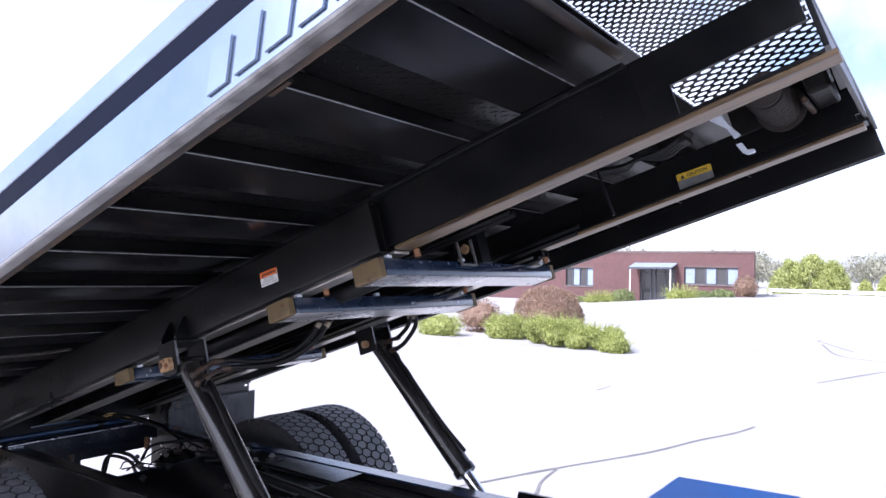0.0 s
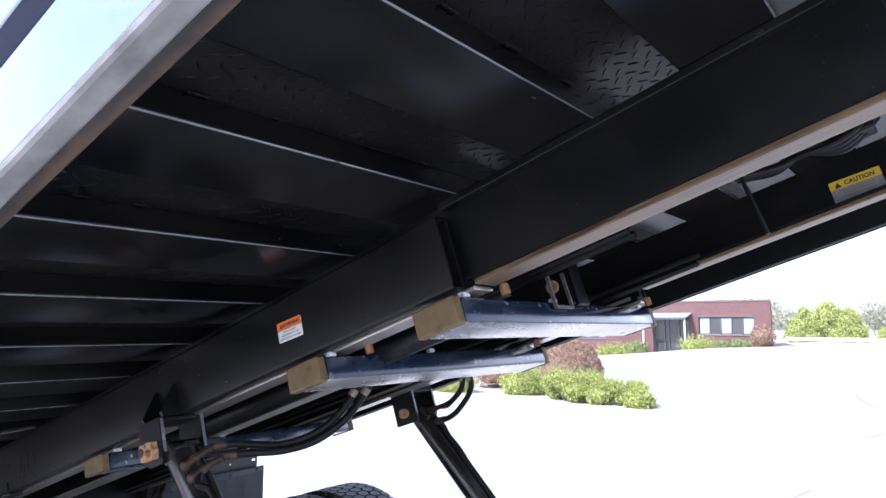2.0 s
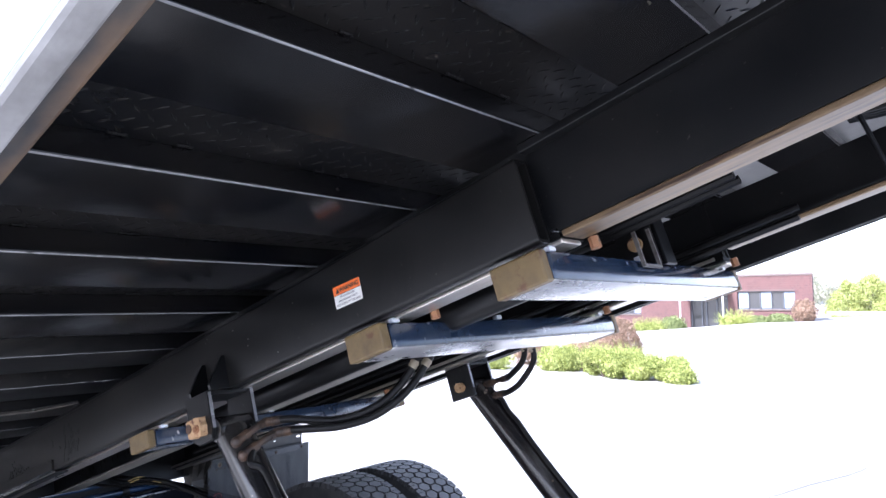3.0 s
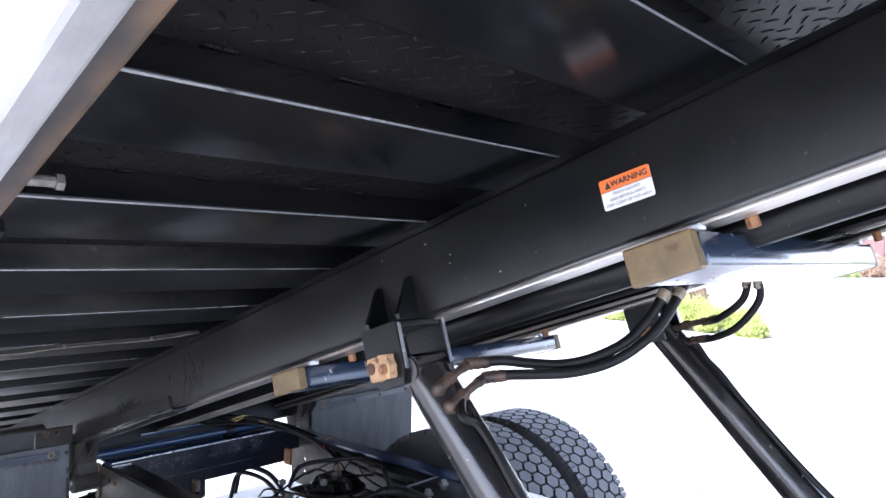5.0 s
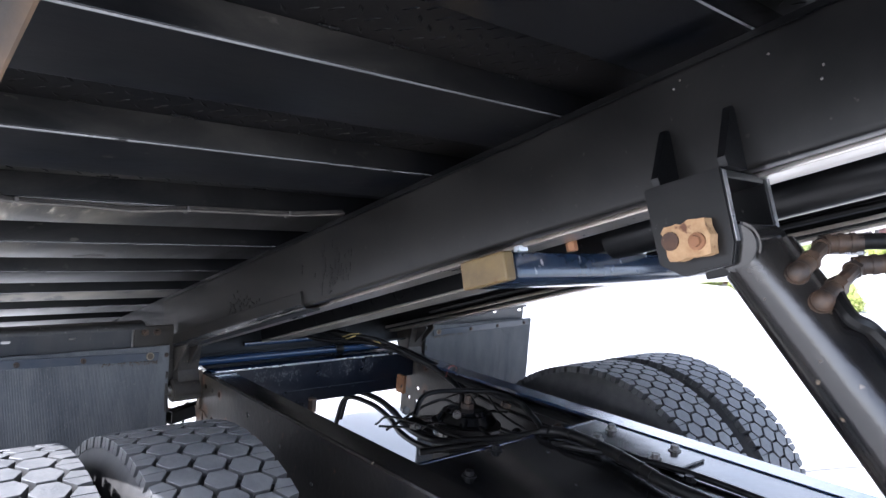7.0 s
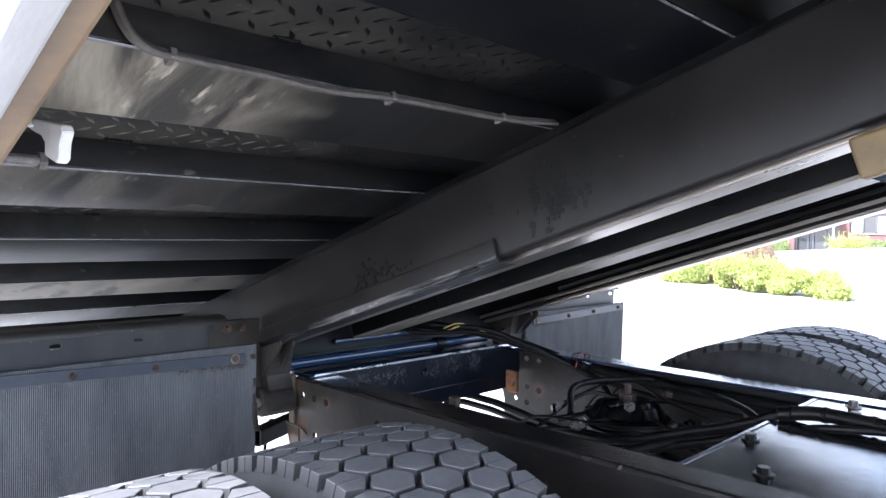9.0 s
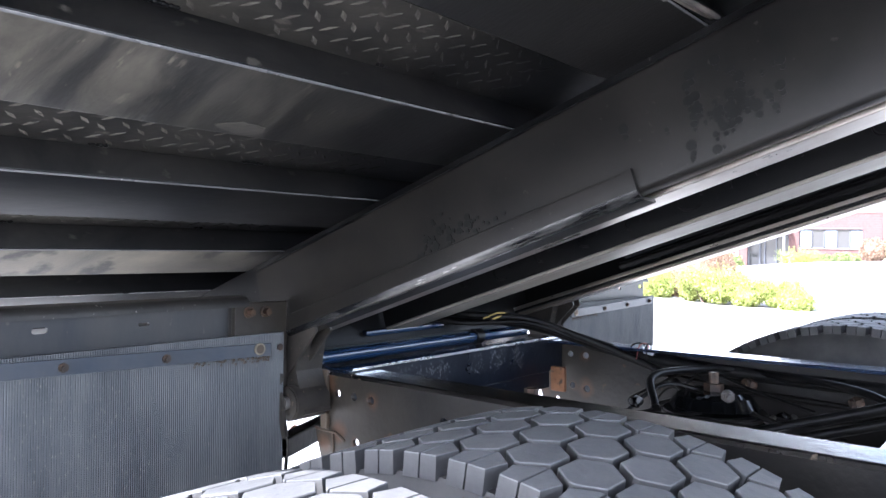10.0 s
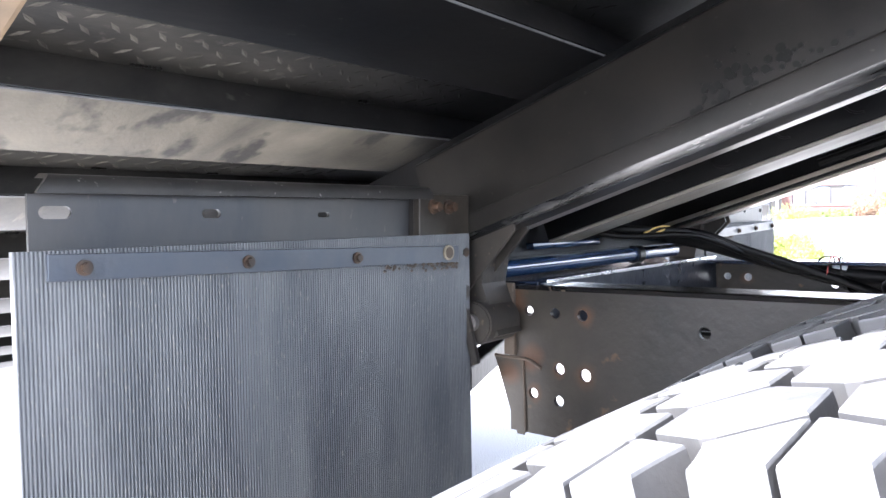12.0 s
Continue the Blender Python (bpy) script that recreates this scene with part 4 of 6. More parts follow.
def build_deck():
    deck = thing("flatbed_deck", "black steel car-carrier flatbed deck, tilted up at the front", "truck bed", BED)
    floor = part("floor_plate", tread_plate(-1.6, 0.8315), M_FLOOR, deck, "black tread plate floor seen from below")
    rear_floor = part("floor_plate", tread_plate(RAIL0, -1.6), M_LOZENGE, deck, "dust-smeared black tread plate floor")
    for k, e in enumerate(EDGES[:-1]):
        lo, hi = EDGES[k + 1] + 0.004, e - 0.164
        if e < 0.9:
            tagged(part("tread_pattern", lozenges(lo + 0.01, hi - 0.004, 1.075, 2.75 if e > -0.6 else 1.82), M_FLOOR if e > -1.6 else M_LOZTOP, floor if e > -1.6 else rear_floor), kind="stuff")
    # hat-shaped cross members under the floor
    first = dusty = hazed = smeared = plain = None
    for e in EDGES[1:]:
        if first is None:
            bm = prism(HAT, 1, 1.0605, 3.555)
            first = part("crossmember", bm, M_DECK, deck, matrix=Matrix.Translation((e, 0, 0)), smooth=50)
            # highlight along the front bend, put in as a bright material
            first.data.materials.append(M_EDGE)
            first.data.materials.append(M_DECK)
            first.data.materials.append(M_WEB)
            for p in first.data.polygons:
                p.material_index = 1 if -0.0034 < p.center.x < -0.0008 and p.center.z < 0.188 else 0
        else:
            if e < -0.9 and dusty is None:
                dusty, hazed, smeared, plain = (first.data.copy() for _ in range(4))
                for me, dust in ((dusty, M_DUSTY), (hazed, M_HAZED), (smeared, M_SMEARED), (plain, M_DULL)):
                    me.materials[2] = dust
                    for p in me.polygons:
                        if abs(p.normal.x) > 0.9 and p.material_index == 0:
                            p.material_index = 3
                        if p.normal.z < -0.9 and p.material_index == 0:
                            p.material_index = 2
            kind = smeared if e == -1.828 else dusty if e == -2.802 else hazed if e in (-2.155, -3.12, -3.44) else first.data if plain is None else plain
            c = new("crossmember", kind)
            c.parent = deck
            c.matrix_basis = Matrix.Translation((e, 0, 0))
    # weld beads along the cross members' front feet
    for e in EDGES[1:]:
        bm = bmesh.new()
        rng = random.Random(int(e * 1000))
        for y in (1.2, 1.37, 1.55, 1.7) if e > -1.6 else (1.3, 1.6):
            y += rng.uniform(-0.06, 0.06)
            for k in range(rng.randint(4, 9)):
                p = Vector((e + 0.004, y + k * 0.0042 + rng.uniform(-0.0015, 0.0015), 0.2308))
                bmesh.ops.create_icosphere(bm, subdivisions=1, radius=rng.uniform(0.0022, 0.0042), matrix=Matrix.Translation(p) @ Matrix.Diagonal((1, 1.3, 0.7, 1)))
        tagged(part("weld_bead", bm, M_FLOOR, deck, smooth=60), kind="stuff")
    # oval scuff in the dust of one cross member
    rng = random.Random(21)
    oval = [(-2.289 + (0.015 + rng.uniform(-0.003, 0.003)) * math.cos(a * math.tau / 20), 1.424 + (0.034 + rng.uniform(-0.006, 0.006)) * math.sin(a * math.tau / 20)) for a in range(20)]
    part("dust_scuff", prism(oval, 2, 0.1832, 0.1842), M_SCUFF, deck, "pale oval scuff in the dust")
    # perforated front section
    for y0, y1, pitch, row, r in ((1.075, 1.8425, 0.021, 0.0182, 0.0083), (1.8435, 2.06, 0.021, 0.0182, 0.0083), (2.061, 2.52, 0.036, 0.0312, 0.0150)):
        bm = perforated(0.832 if r > 0.01 else 0.862, 1.220, y0, y1, pitch, row, r, lambda p, q, s: (p, q, 0.234 + s), 0.002)
        part("perforated_floor", bm, M_BLACK, deck, "perforated black steel sheet at the deck's front")
    part("floor_plate", box(0.832, 1.2205, 2.521, 3.545, 0.232, 0.238), M_FLOOR, deck)
    part("floor_plate", box(0.832, 0.8615, 1.0605, 2.0605, 0.232, 0.238), M_FLOOR, deck)
    # rounded brown-edged tube where the solid floor ends
    part("edge_tube", rod((0.846, 1.0605, 0.214), (0.846, 1.836, 0.214), 0.0135, 16), M_TUBE, deck, "dull brown-edged tube at the end of the solid floor", smooth=40)
    # main longitudinal channels with tan slide strips below
    for side in (0, 1):
        f = (lambda y: y) if side == 0 else MIRROR
        up = 0.0 if side == 0 else 0.034  # the far front strip sits a little higher on its web
        lon = part("longeron", box(RAIL0, 0.052, *sorted((f(1.838), f(1.848))), 0.0145, 0.1838), M_BLACK, deck)
        part("web", box(0.0525, 0.86, *sorted((f(1.838), f(1.848))), 0.0235 + up, 0.1838), M_BLACK, lon)
        part("top_flange", box(0.056, 0.855, *sorted((f(1.812), f(1.8378))), 0.168, 0.1838, 0.002), M_BLACK, lon)
        part("web_front", box(0.8605, RAIL1 - 0.01, *sorted((f(1.838), f(1.848))), 0.093, 0.1838), M_BLACK, lon)
        if side == 0:
            part("web_edge", box(0.8605, 0.93, 1.838, 1.848, 0.0235, 0.0925), M_BLACK, lon)
        if side == 1:
            part("web_front", box(0.86, RAIL1 - 0.022, *sorted((f(1.838), f(1.848))), 0.0235 + up, 0.0925), M_BLACK, lon)
        part("bottom_flange", box(RAIL0, 0.07, *sorted((f(1.838), f(1.925))), 0.004, 0.014), M_BLACK, lon)
        part("bottom_flange", box(0.0705, RAIL1, *sorted((f(1.836), f(1.915))), 0.0155 + up, 0.0230 + up), M_BLACK, lon)
        bm = box(0.075, RAIL1 + (0.02 if side == 0 else -0.008), *sorted((f(1.836), f(1.909))), 0.003 + up, 0.0152 + up, 0.003)
        part("slide_strip", bm, M_WEAR, lon, "worn tan slide strip with dark scuffs")
        bm = box(RAIL0, 0.07, *sorted((f(1.84), f(1.908))), -0.005, 0.0038, 0.002)
        part("slide_strip", bm, M_SLIDE, lon, "polished grey slide strip")
        # the flange edge's highlight, added as a thin bright lip
        if side == 1:
            part("flange_lip", box(-2.85, 0.05, 2.690, 2.6945, 0.010, 0.020, 0.001), M_SLIDE, lon, "bright highlight strip on the flange edge")
    # side rails: silver face outside, scuffed steel below, and a rub rail above a dark gap
    for side in (0, 1):
        f = (lambda y: y) if side == 0 else MIRROR
        rail = part("side_rail", box(RAIL0, RAIL1, *sorted((f(1.004), f(1.012))), 0.094, 0.205, 0.002), M_SILVER, deck, "bright silver side rail face" if side == 0 else "")
        bm = prism([(f(1.004), 0.0935), (f(1.006), 0.0892), (f(1.0105), 0.0868), (f(1.033), 0.0858), (f(1.0355), 0.0863), (f(1.0362), 0.0882), (f(1.0362), 0.1), (f(1.0125), 0.1)], 0, RAIL0, RAIL1)
        part("rail_underside", bm, M_BLACK if side else M_RAILUNDER, rail, "" if side else "scuffed grey steel underside of the rail")
        bm = prism([(f(1.0365), 0.0893), (f(1.0555), 0.0893), (f(1.0590), 0.0905), (f(1.0600), 0.094), (f(1.0600), 0.2315), (f(1.0540), 0.2315), (f(1.0540), 0.1), (f(1.0365), 0.1)], 0, RAIL0, RAIL1)
        part("rail_lip", bm, M_BLACK if side else M_RAILIN, rail, "" if side else "dirty black inner lip with brown stains")
        part("recess", box(RAIL0, RAIL1, *sorted((f(1.0045), f(1.024))), 0.2055, 0.252), M_NAVY, rail, "dark blue painted stripe with pale chips")
        part("rub_rail", box(RAIL0, RAIL1, *sorted((f(1.0025), f(1.03))), 0.2525, 0.302, 0.003), M_SILVER, rail, "silver upper rub rail")
    # raised maker's lettering stands as plain slanted blocks
    rail = [c for c in deck.children if c.name.startswith("side_rail")][0]
    u = 0.43
    for k, wd in enumerate((0.066, 0.068, 0.068, 0.068, 0.07)):
        bm = bmesh.new()
        sl = 0.035
        prism([(u + 0.004, 0.108), (u + wd - 0.008, 0.108), (u + wd - 0.008 + sl, 0.176), (u + sl + 0.004, 0.176)], 1, 0.9985, 1.0035, bm, bevel=0.0012)
        part("raised_block", bm, M_SILVER, rail, "raised silver slanted block")
        u += wd + 0.008
    # front end beam and its plate
    part("front_beam", box(RAIL1 - 0.004, RAIL1 + 0.010, 1.066, 3.55, 0.186, 0.2315, 0.002), M_BLACK, deck)
    part("front_plate", box(RAIL1 - 0.004, RAIL1 + 0.008, 1.93, 2.70, 0.058, 0.1855, 0.002), M_BLACK, deck)
    # unseen panel added to keep the sun off the perforated floor
    part("headboard_wing", box(0.50, RAIL1 + 0.10, 1.005, 1.015, 0.303, 2.10, 0.003), M_BLACK, deck, "plain black panel added out of view to shade the deck's front")
    # rusty stake pockets on the rail's inner lip
    for u in (-0.800, 0.497):
        tab = part("stake_pocket", prism([(u, 1.0605), (u + 0.070, 1.0605), (u + 0.064, 1.0745), (u + 0.006, 1.0745)], 2, 0.0905, 0.104), M_GRIME, deck, "small pocket on the rail, rusty inside")
        part("rusty_slot", box(u + 0.010, u + 0.060, 1.0625, 1.0715, 0.0893, 0.0904), M_FITTING, tab, "dark rusty slot")
    # bolt and lamp stubs inside the rail
    bm = rod((-0.708, 1.060, 0.139), (-0.708, 1.116, 0.139), 0.0065, 10)
    rod((-0.708, 1.116, 0.139), (-0.708, 1.124, 0.139), 0.0095, 6, bm=bm)
    part("rail_bolt", bm, M_BOLT, deck)
    bm = rod((-2.044, 1.060, 0.147), (-2.044, 1.124, 0.147), 0.0060, 12)
    rod((-2.044, 1.124, 0.147), (-2.044, 1.132, 0.147), 0.0105, 6, bm=bm)
    part("rail_bolt", bm, M_BOLT, deck)
    bm = prism([(-2.073, 0.204), (-2.062, 0.209), (-2.010, 0.181), (-1.962, 0.156), (-1.959, 0.147), (-1.972, 0.139), (-1.980, 0.124), (-1.990, 0.123), (-2.026, 0.146), (-2.022, 0.160), (-2.034, 0.174), (-2.070, 0.196), (-2.078, 0.203)], 1, 1.126, 1.138)
    bmesh.ops.bevel(bm, geom=bm.edges[:], offset=0.0012, segments=2, affect="EDGES")
    rod((-2.058, 1.060, 0.199), (-2.058, 1.1275, 0.199), 0.005, 8, bm=bm)
    part("plastic_clip", bm, M_WHITE, deck, "white plastic clip under the deck floor")
    # slack wiring clipped to a cross member
    for du, dw, r in ((0.0, 0.0, 0.0055), (0.006, -0.005, 0.0035)):
        bm = hose([(-1.818 + du, y, w + dw) for y, w in ((1.139, 0.223), (1.143, 0.206), (1.152, 0.189), (1.166, 0.180), (1.187, 0.177), (1.250, 0.176), (1.296, 0.175), (1.350, 0.172), (1.386, 0.172), (1.473, 0.178), (1.572, 0.179), (1.70, 0.180), (1.83, 0.190))], r)
        part("cable", bm, M_LOOM, deck, "dusty grey slack cable", smooth=40)
    for y, w in ((1.187, 0.176), (1.473, 0.177), (1.69, 0.179)):
        part("cable_clip", box(-1.8275, -1.808, y - 0.0035, y + 0.0035, w - 0.007, w + 0.004, 0.001), M_BOLT, deck)
    return deck


build_deck()


def text_mesh(words, size, mat, parent, matrix, bold=0.0):
    cu = bpy.data.curves.new("lettering", "FONT")
    cu.body, cu.size, cu.align_x, cu.align_y, cu.extrude = words, size, "CENTER", "CENTER", 0.0002
    cu.offset = size * bold
    ob = bpy.data.objects.new("lettering", cu)
    me = bpy.data.meshes.new_from_object(ob)
    bpy.data.objects.remove(ob)
    me.materials.append(mat)
    t = new("lettering", me)
    t.parent = parent
    t.matrix_basis = matrix
    return t


def rounded(w0, w1, h0, h1, r, low=True, high=True):
    """Outline of a panel with rounded corners below, above or both."""
    out = []
    for cx, cz, d, soft in ((w0 + r, h0 + r, 180, low), (w1 - r, h0 + r, 270, low), (w1 - r, h1 - r, 0, high), (w0 + r, h1 - r, 90, high)):
        out += [(cx + r * math.cos(radians(d + 22.5 * k)), cz + r * math.sin(radians(d + 22.5 * k))) for k in range(5)] if soft else [(w0 if cx < 0 else w1, h0 if cz < (h0 + h1) / 2 else h1)]
    return out


def label_sign(name, label, matrix, w, h, head, word, lines, head_mat, body_mat=M_WHITE):
    """A printed sticker: w by h, coloured head with a word and a triangle; below it lines of print, or plain bars for their number."""
    s = part(name, prism(rounded(-w / 2, w / 2, -h / 2, h / 2, 0.0035), 1, -0.0006, 0), body_mat, None, label)
    tagged(s, category="sticker")
    s.matrix_basis = matrix
    part("head_band", prism(rounded(-w / 2, w / 2, h / 2 - head, h / 2, 0.0035, low=False), 1, -0.0011, -0.0007), head_mat, s)
    part("rule", box(-w / 2, w / 2, -0.0013, -0.0007, h / 2 - head - 0.0008, h / 2 - head), M_INK, s)
    up = pose(0, 0, 0, 90, 0, 0)
    text_mesh(word, head * 0.66, M_INK, s, Matrix.Translation((w * 0.09, -0.0014, h / 2 - head * 0.53)) @ up, 0.03)
    bm = prism([(-w * 0.40, h / 2 - head * 0.82), (-w * 0.27, h / 2 - head * 0.82), (-w * 0.335, h / 2 - head * 0.2)], 1, -0.0016, -0.0012)
    part("symbol", bm, M_INK, s)
    if isinstance(lines, tuple):
        for k, line in enumerate(lines):
            z = h / 2 - head - (k + 0.75) * (h - head) / (len(lines) + 0.5)
            text_mesh(line, 0.0062, M_GREYINK, s, Matrix.Translation((0, -0.0012, z)) @ up, 0.015)
        return s
    for k in range(lines):
        z = h / 2 - head - (k + 0.8) * (h - head) / (lines + 0.6)
        part("print_line", box(-w * (0.34 - 0.04 * (k % 2)), w * (0.34 - 0.04 * (k % 2)), -0.0011, -0.0007, z - 0.0022, z + 0.0022), M_GREYINK, s)
    return s


# ---------------------------------------------------------------- tilting subframe under the deck
def build_subframe():
    sub = thing("tilt_subframe", "black steel tilting subframe with two box beams", "truck subframe", BED)
    for side in (0, 1):
        f = (lambda y: y) if side == 0 else MIRROR
        a, b = sorted((f(1.796), f(1.834)))
        u0, u1, t = -2.86, 0.052, 0.006
        bm = square_tube(u0, u1, a, b, 0.0, 0.159, t)
        beam = part("beam", bm, M_BEAM, sub, "black box beam with an open front end", smooth=40)
        if side == 0:
            fold = [(1.7885, 0.034), (1.7885, 0.004)] + [(1.8035 - 0.015 * math.cos(a), 0.004 - 0.013 * math.sin(a)) for a in (0.4, 0.8, 1.2, 1.57)] + [(1.838, -0.012), (1.838, -0.007)] + [(1.8035 - 0.0085 * math.cos(a), 0.002 - 0.008 * math.sin(a)) for a in (1.57, 1.2, 0.8, 0.4)] + [(1.7955, 0.004), (1.7955, 0.034)]
            wrap = part("doubler_plate", prism(fold, 0, -2.78, -1.966), M_BEAM, beam, "bent black angle wrapped under the beam, bright streaks along its fold", smooth=40)
            # the fold's faces take the bright-streaked material
            wrap.data.materials.append(M_FOLDSTREAK)
            for p in wrap.data.polygons:
                if p.center.z < 0.002 and p.center.y < 1.803 and abs(p.normal.x) < 0.5:
                    p.material_index = 1
            bm = hose([(-2.75, 1.79, 0.033), (-2.5, 1.79, 0.032), (-2.2, 1.79, 0.033), (-1.98, 1.79, 0.031)], 0.0022, 6)
            part("weld_seam", bm, M_BEAM, beam)
            bm = bmesh.new()
            for p in ((-0.842, 0.129), (-0.957, 0.143), (-0.968, 0.135), (-0.787, 0.091), (-0.792, 0.076), (-0.684, 0.028), (-0.60, 0.118)):
                bmesh.ops.create_uvsphere(bm, u_segments=8, v_segments=5, radius=0.0018, matrix=Matrix.Translation((p[0], 1.796, p[1])))
            tagged(part("weld_spatter", bm, M_BOLT, beam), kind="stuff")
            bm = bmesh.new()
            rng = random.Random(5)
            for k in range(46):
                p, q, r = rng.gauss(-1.845, 0.032), rng.gauss(0.062, 0.026), rng.uniform(0.0025, 0.0085)
                q = min(0.15, max(0.014, q))
                rod((p, 1.7962, q), (p, 1.7957 - 0.00001 * k, q), r, 11, bm=bm)
                rod((p, 1.7962, max(0.012, q - 1.6 * r)), (p, 1.7956 - 0.00001 * k, max(0.012, q - 1.6 * r)), r * 0.6, 9, bm=bm)
            for k in range(60):
                p, q, r = rng.gauss(-2.30, 0.045), 0.036 + abs(rng.gauss(0.0, 0.02)), rng.uniform(0.0015, 0.0065)
                rod((p, 1.7962, q), (p, 1.7952 - 0.00001 * k, q), r, 9, bm=bm)
            tagged(part("oil_splash", bm, M_OIL, beam, "dark dried oil splashes"), kind="stuff")
    # cross bars with tan end pads
    for u0, u1, w0, w1 in ((-0.058, 0.052, -0.068, -0.012), (-0.452, -0.342, -0.068, -0.012), (-1.415, -1.305, -0.060, -0.012)):
        bar = part("cross_bar", box(u0, u1, 1.81, MIRROR(1.81), w0, w1, 0.009), M_BAR, sub, "scratched blue-black cross bar" + (", bright below" if u0 > -1 else " with pale scuffs"), smooth=40)
        bar.data.materials.append(M_BARESTEEL)
        # downward faces of the two front bars take the bright steel
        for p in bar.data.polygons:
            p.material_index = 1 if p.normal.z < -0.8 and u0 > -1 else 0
        for side in (0, 1):
            f = (lambda y: y) if side == 0 else MIRROR
            part("end_pad", box(u0 + 0.001, u1 - 0.001, *sorted((f(1.785), f(1.8095))), w0 - 0.001, w1 + 0.001, 0.004), M_TAN, bar, "stained tan nylon end pad")
            part("nut", rod((u1 + 0.04, f(1.915), w1 - 0.008), (u1 + 0.04, f(1.915), w1 + 0.014), 0.010, 6), M_RUST, bar, "rusty bolt beside the bar")
        for y in (1.83, 2.2, 2.74):
            part("clip_nut", box(u1 - 0.018, u1 - 0.004, y, y + 0.022, w1 + 0.0005, w1 + 0.011, 0.002), M_ZINC, bar, "small bright clip on the bar")
    # clevis boxes that take the lift cylinders
    for side in (0, 1):
        f = (lambda y: y) if side == 0 else MIRROR
        ys = lambda p, q: sorted((f(p), f(q)))
        cheek = [(-1.005, 0.0), (-0.9, 0.0), (-0.9, -0.092), (-0.908, -0.116), (-0.972, -0.119), (-1.002, -0.098)]
        br = part("lift_bracket", prism(cheek, 1, *ys(1.735, 1.747), bevel=0.002), M_BLACK, sub)
        # thin bright strips on the front edges of both cheeks
        for y0, y1 in ((1.737, 1.745), (1.855, 1.863)):
            part("worn_edge", box(-0.8998, -0.8988, *ys(y0, y1), -0.09, -0.004), M_EDGE, br, "thin bright strip along the edge")
        part("bracket_wall", box(-1.005, -0.9, *ys(1.853, 1.865), -0.118, 0.0, 0.002), M_BLACK, br)
        part("bracket_top", box(-1.003, -0.902, *ys(1.7475, 1.8525), -0.012, -0.001, 0.002), M_BLACK, br)
        for u in (-0.995, -0.905):
            gus = prism([(f(1.7955), 0.082), (f(1.7955), 0.0), (f(1.745), 0.0), (f(1.742), 0.012), (f(1.786), 0.082)], 0, u, u + 0.01)
            part("gusset", gus, M_BLACK, br)
        bm = rod((-0.95, f(1.722), -0.078), (-0.95, f(1.885), -0.078), 0.017, 18)
        part("pivot_pin", bm, M_PIN, br, "rust-bleached pivot pin")
        rim = []
        for k in range(28):
            a = k * math.tau / 28
            c, d = math.cos(a), math.sin(a)
            m = max(abs(c) / 0.0310, abs(d) / 0.0235)
            g = 1.0 / m * (0.94 + 0.07 * math.sin(5.3 * k) + 0.04 * math.sin(2.1 * k + 1))
            rim.append((-0.949 + g * c * (0.93 if abs(c) > 0.6 and abs(d) > 0.6 else 1.0), -0.0785 + g * d * (0.93 if abs(c) > 0.6 and abs(d) > 0.6 else 1.0)))
        bm = prism(rim, 1, *ys(1.716, 1.7345))
        part("pin_plate", bm, M_PIN, br, "rusty tan pin keeper plate")
        part("pin_hole", rod((-0.970, f(1.7163), -0.0755), (-0.970, f(1.7142), -0.0755), 0.0115, 14), M_DARKRUST, br, "dark rusted pin end", smooth=30)
        part("pin_bolt", bolt((-0.936, f(1.716), -0.083), (0, -1 if side == 0 else 1, 0), 0.0068, 0.005), M_RUST, br)
        part("bolt_washer", rod((-0.936, f(1.7164), -0.083), (-0.936, f(1.7152), -0.083), 0.0105, 16), M_DARKRUST, br, smooth=30)
    # rear cross channel that closes the beams' ends
    rc = part("rear_channel", box(-2.86, -2.852, 1.841, MIRROR(1.841), -0.045, 0.159, 0.002), M_BLACK, sub)
    part("channel_flange", box(-2.8515, -2.80, 1.841, MIRROR(1.841), -0.045, -0.037, 0.002), M_BLACK, rc)
    # inner slide channel with rings of old grease on its web
    inner = part("slide_channel", box(-2.84, -0.46, 2.127, 2.135, 0.0, 0.15, 0.001), M_BLACK, sub, "black channel with rings of old grease")
    part("channel_sole", box(-2.84, -0.46, 2.126, 2.232, -0.008, -0.0005, 0.002), M_INNER, inner, "grey greasy sole of the channel")
    bm = bmesh.new()
    rng = random.Random(8)
    for k in range(13):
        u, q, r = -2.55 + 0.105 * k + rng.uniform(-0.01, 0.01), 0.034 + rng.uniform(-0.006, 0.006), rng.uniform(0.016, 0.024)
        ring = [(u + r * math.cos(a * 0.42), 2.1265, q + r * 0.8 * math.sin(a * 0.42)) for a in range(rng.randint(9, 15))]
        hose(ring, 0.002, 5, 1, bm)
    tagged(part("grease_ring", bm, M_HOSE, inner), kind="stuff")
    # slide cylinder and pipes between the beams
    part("slide_cylinder", rod((-1.25, 2.02, 0.0), (-0.07, 2.02, 0.0), 0.037, 24), M_BLACK, sub, "long black hydraulic slide cylinder", smooth=40)
    for y, w in ((2.12, 0.06), (2.15, 0.055), (2.6, 0.05), (2.56, 0.02)):
        part("hydraulic_pipe", hose([(-2.4, y, w), (-1.2, y + 0.01, w + 0.006), (-0.2, y, w - 0.006), (0.3, y + 0.02, w)], 0.009, 8), M_HOSE, sub)
    # thin stay and upright tab between the channels
    part("stay", rod((0.505, 2.4, 0.175), (0.512, 2.41, -0.007), 0.005, 8), M_BLACK, sub)
    bm = prism([(-0.035, 0.095), (0.055, 0.095), (0.055, -0.005), (0.045, -0.02), (-0.02, -0.02), (-0.035, -0.005)], 1, 2.3, 2.312)
